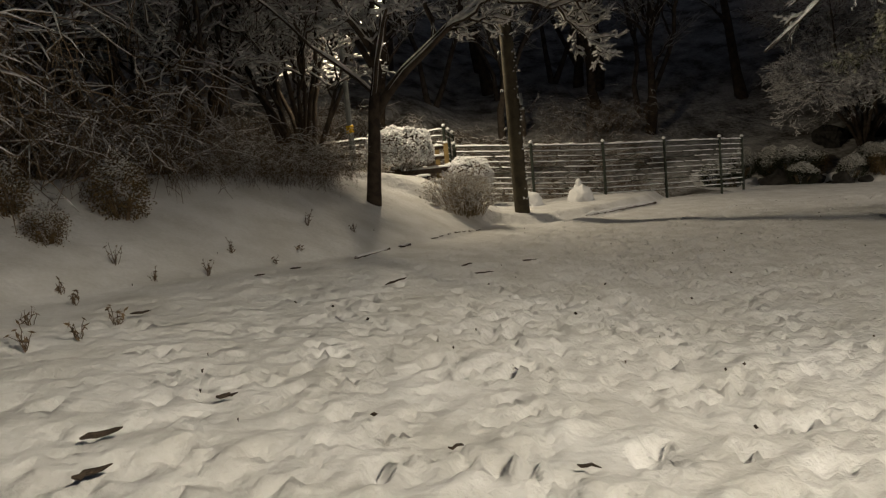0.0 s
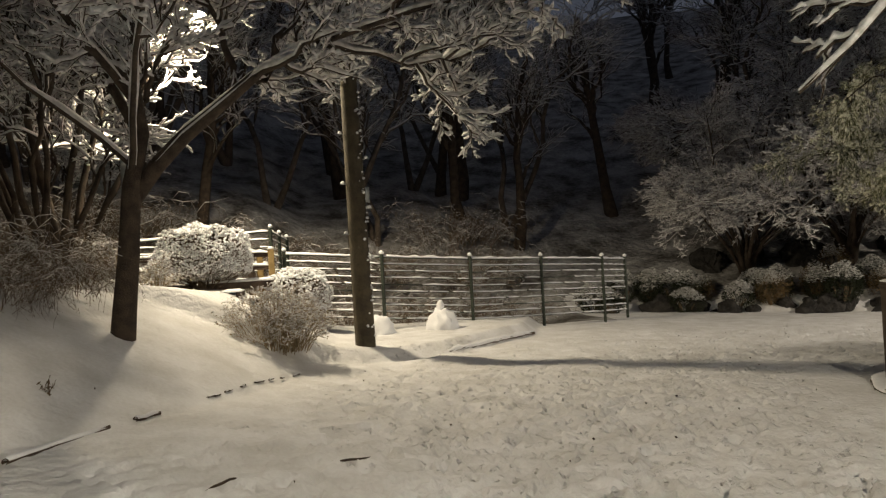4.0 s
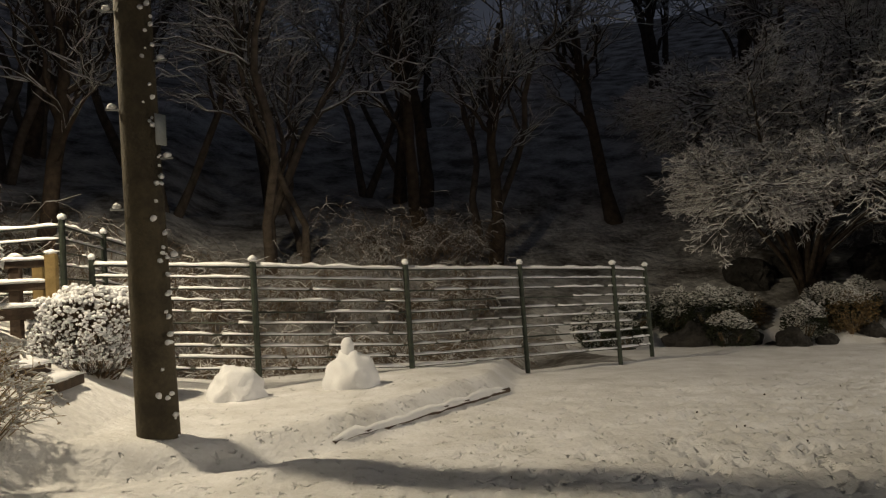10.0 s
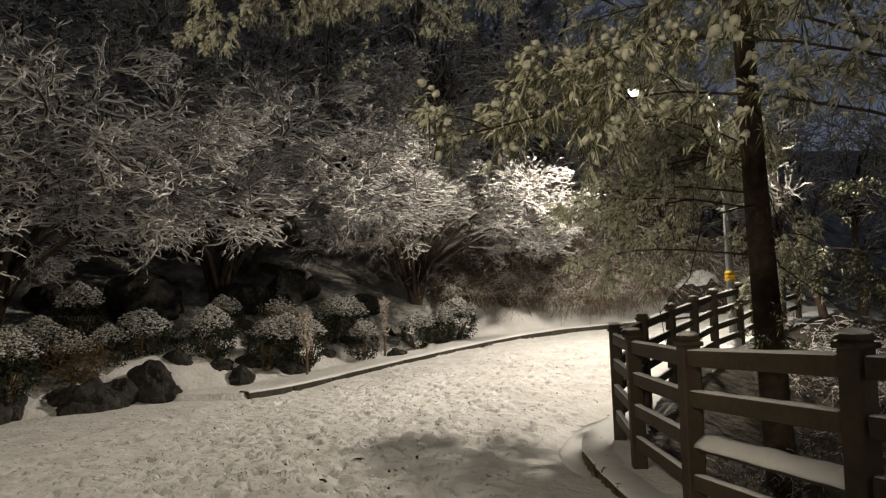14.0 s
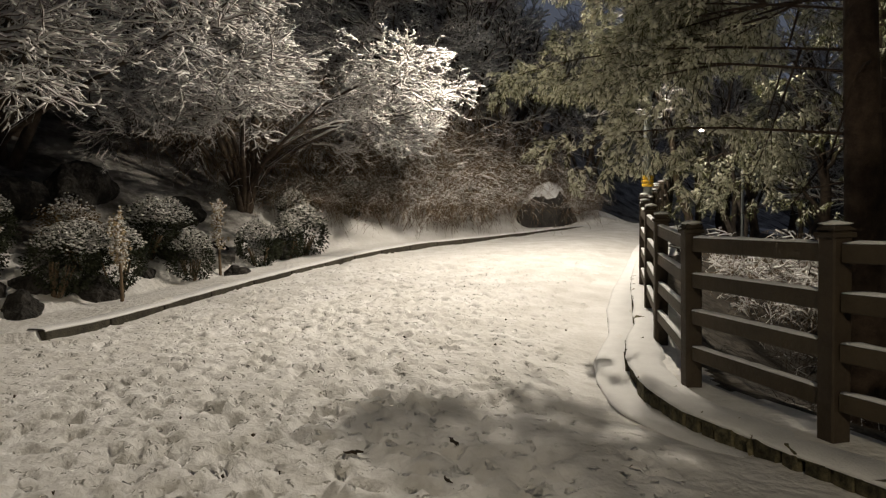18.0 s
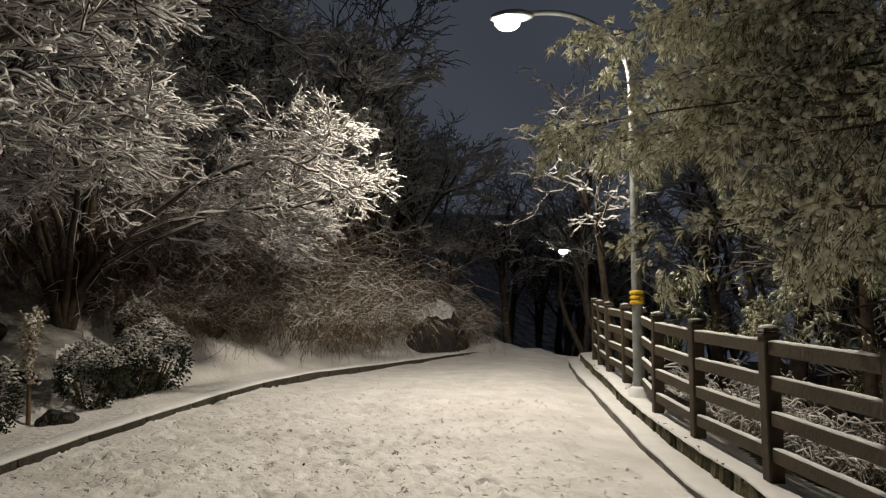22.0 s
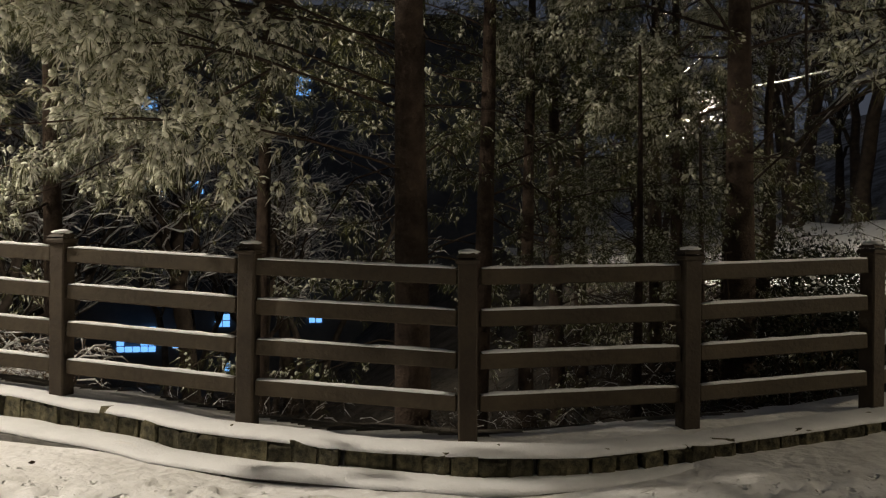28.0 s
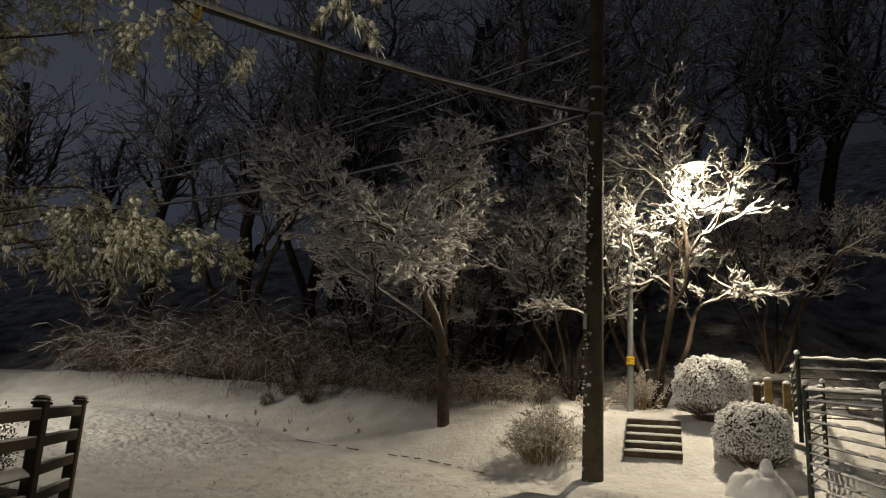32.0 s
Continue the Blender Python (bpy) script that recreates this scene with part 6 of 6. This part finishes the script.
for x, y, L, turn, r in ((-1.67, 3.35, 0.19, 30, 0.03), (-1.54, 2.94, 0.15, 38, 0.028), (-1.27, 3.9, 0.11, 20, 0.024), (0.44, 9.07, 0.28, 0, 0.018), (-2.54, 6.04, 0.16, 20, 0.022), (-2.12, 8.41, 0.12, 20, 0.022), (-1.85, 9.12, 0.14, 15, 0.022), (-0.1, 3.26, 0.08, 5, 0.016), (0.44, 3.07, 0.10, -20, 0.016), (1.22, 10.56, 0.28, 0, 0.020), (-0.57, 8.18, 0.42, 60, 0.024), (0.3, 9.88, 0.35, 50, 0.020), (12.0, 16.53, 0.14, 40, 0.022), (12.93, 15.84, 0.16, 10, 0.026), (12.91, 16.42, 0.10, 70, 0.024), (12.34, 16.01, 0.10, 10, 0.016)):
    fallen_stick(x, y, L, turn, r)


def dry_tuft(x, y, h, seed):
    rng = np.random.default_rng(seed)
    root = thing("dry_grass_tuft", (x, y, ground(x, y)), "dry weed stalks poking out of the snow", "weed", "weeds on the bank")
    n = 9
    a = rng.uniform(0, 6.28, n)
    L = rng.uniform(0.5, 1.1, n)[:, None, None] * h
    D = np.stack([np.cos(a) * 0.35, np.sin(a) * 0.35, np.ones(n)], 1)
    s = np.linspace(0, 1, 4)[None, :, None]
    P = D[:, None] * L * s + np.cumsum(rng.normal(size=(n, 4, 3)), 1) * 0.012
    b = Buf()
    add_tubes(b, P, np.repeat([[0.004, 0.0035, 0.003, 0.002]], n, 0), 3)
    c = P[:, 2:].reshape(-1, 3)
    d, w = unit(rng.normal(size=c.shape)) * 0.03, unit(rng.normal(size=c.shape)) * 0.01
    b.add(np.stack([c - d, c + w, c + d, c - w], 1), np.arange(len(c) * 4).reshape(-1, 4))
    part("dry_stem", b, STEM, root, kind="stuff")


for i, (x, y, h) in enumerate(((-2.62, 5.15, 0.24), (-2.57, 5.63, 0.26), (-2.85, 4.9, 0.2), (-3.31, 6.52, 0.16), (-3.09, 7.84, 0.18), (-3.5, 7.9, 0.34), (-2.05, 11.47, 0.34), (-2.01, 10.33, 0.18), (-2.72, 8.46, 0.34), (-2.7, 9.44, 0.26), (-1.42, 12.01, 0.16), (-3.2, 5.6, 0.18), (-2.2, 9.6, 0.12), (-3.6, 6.9, 0.15))):
    dry_tuft(x, y, h * 0.62, 900 + i)
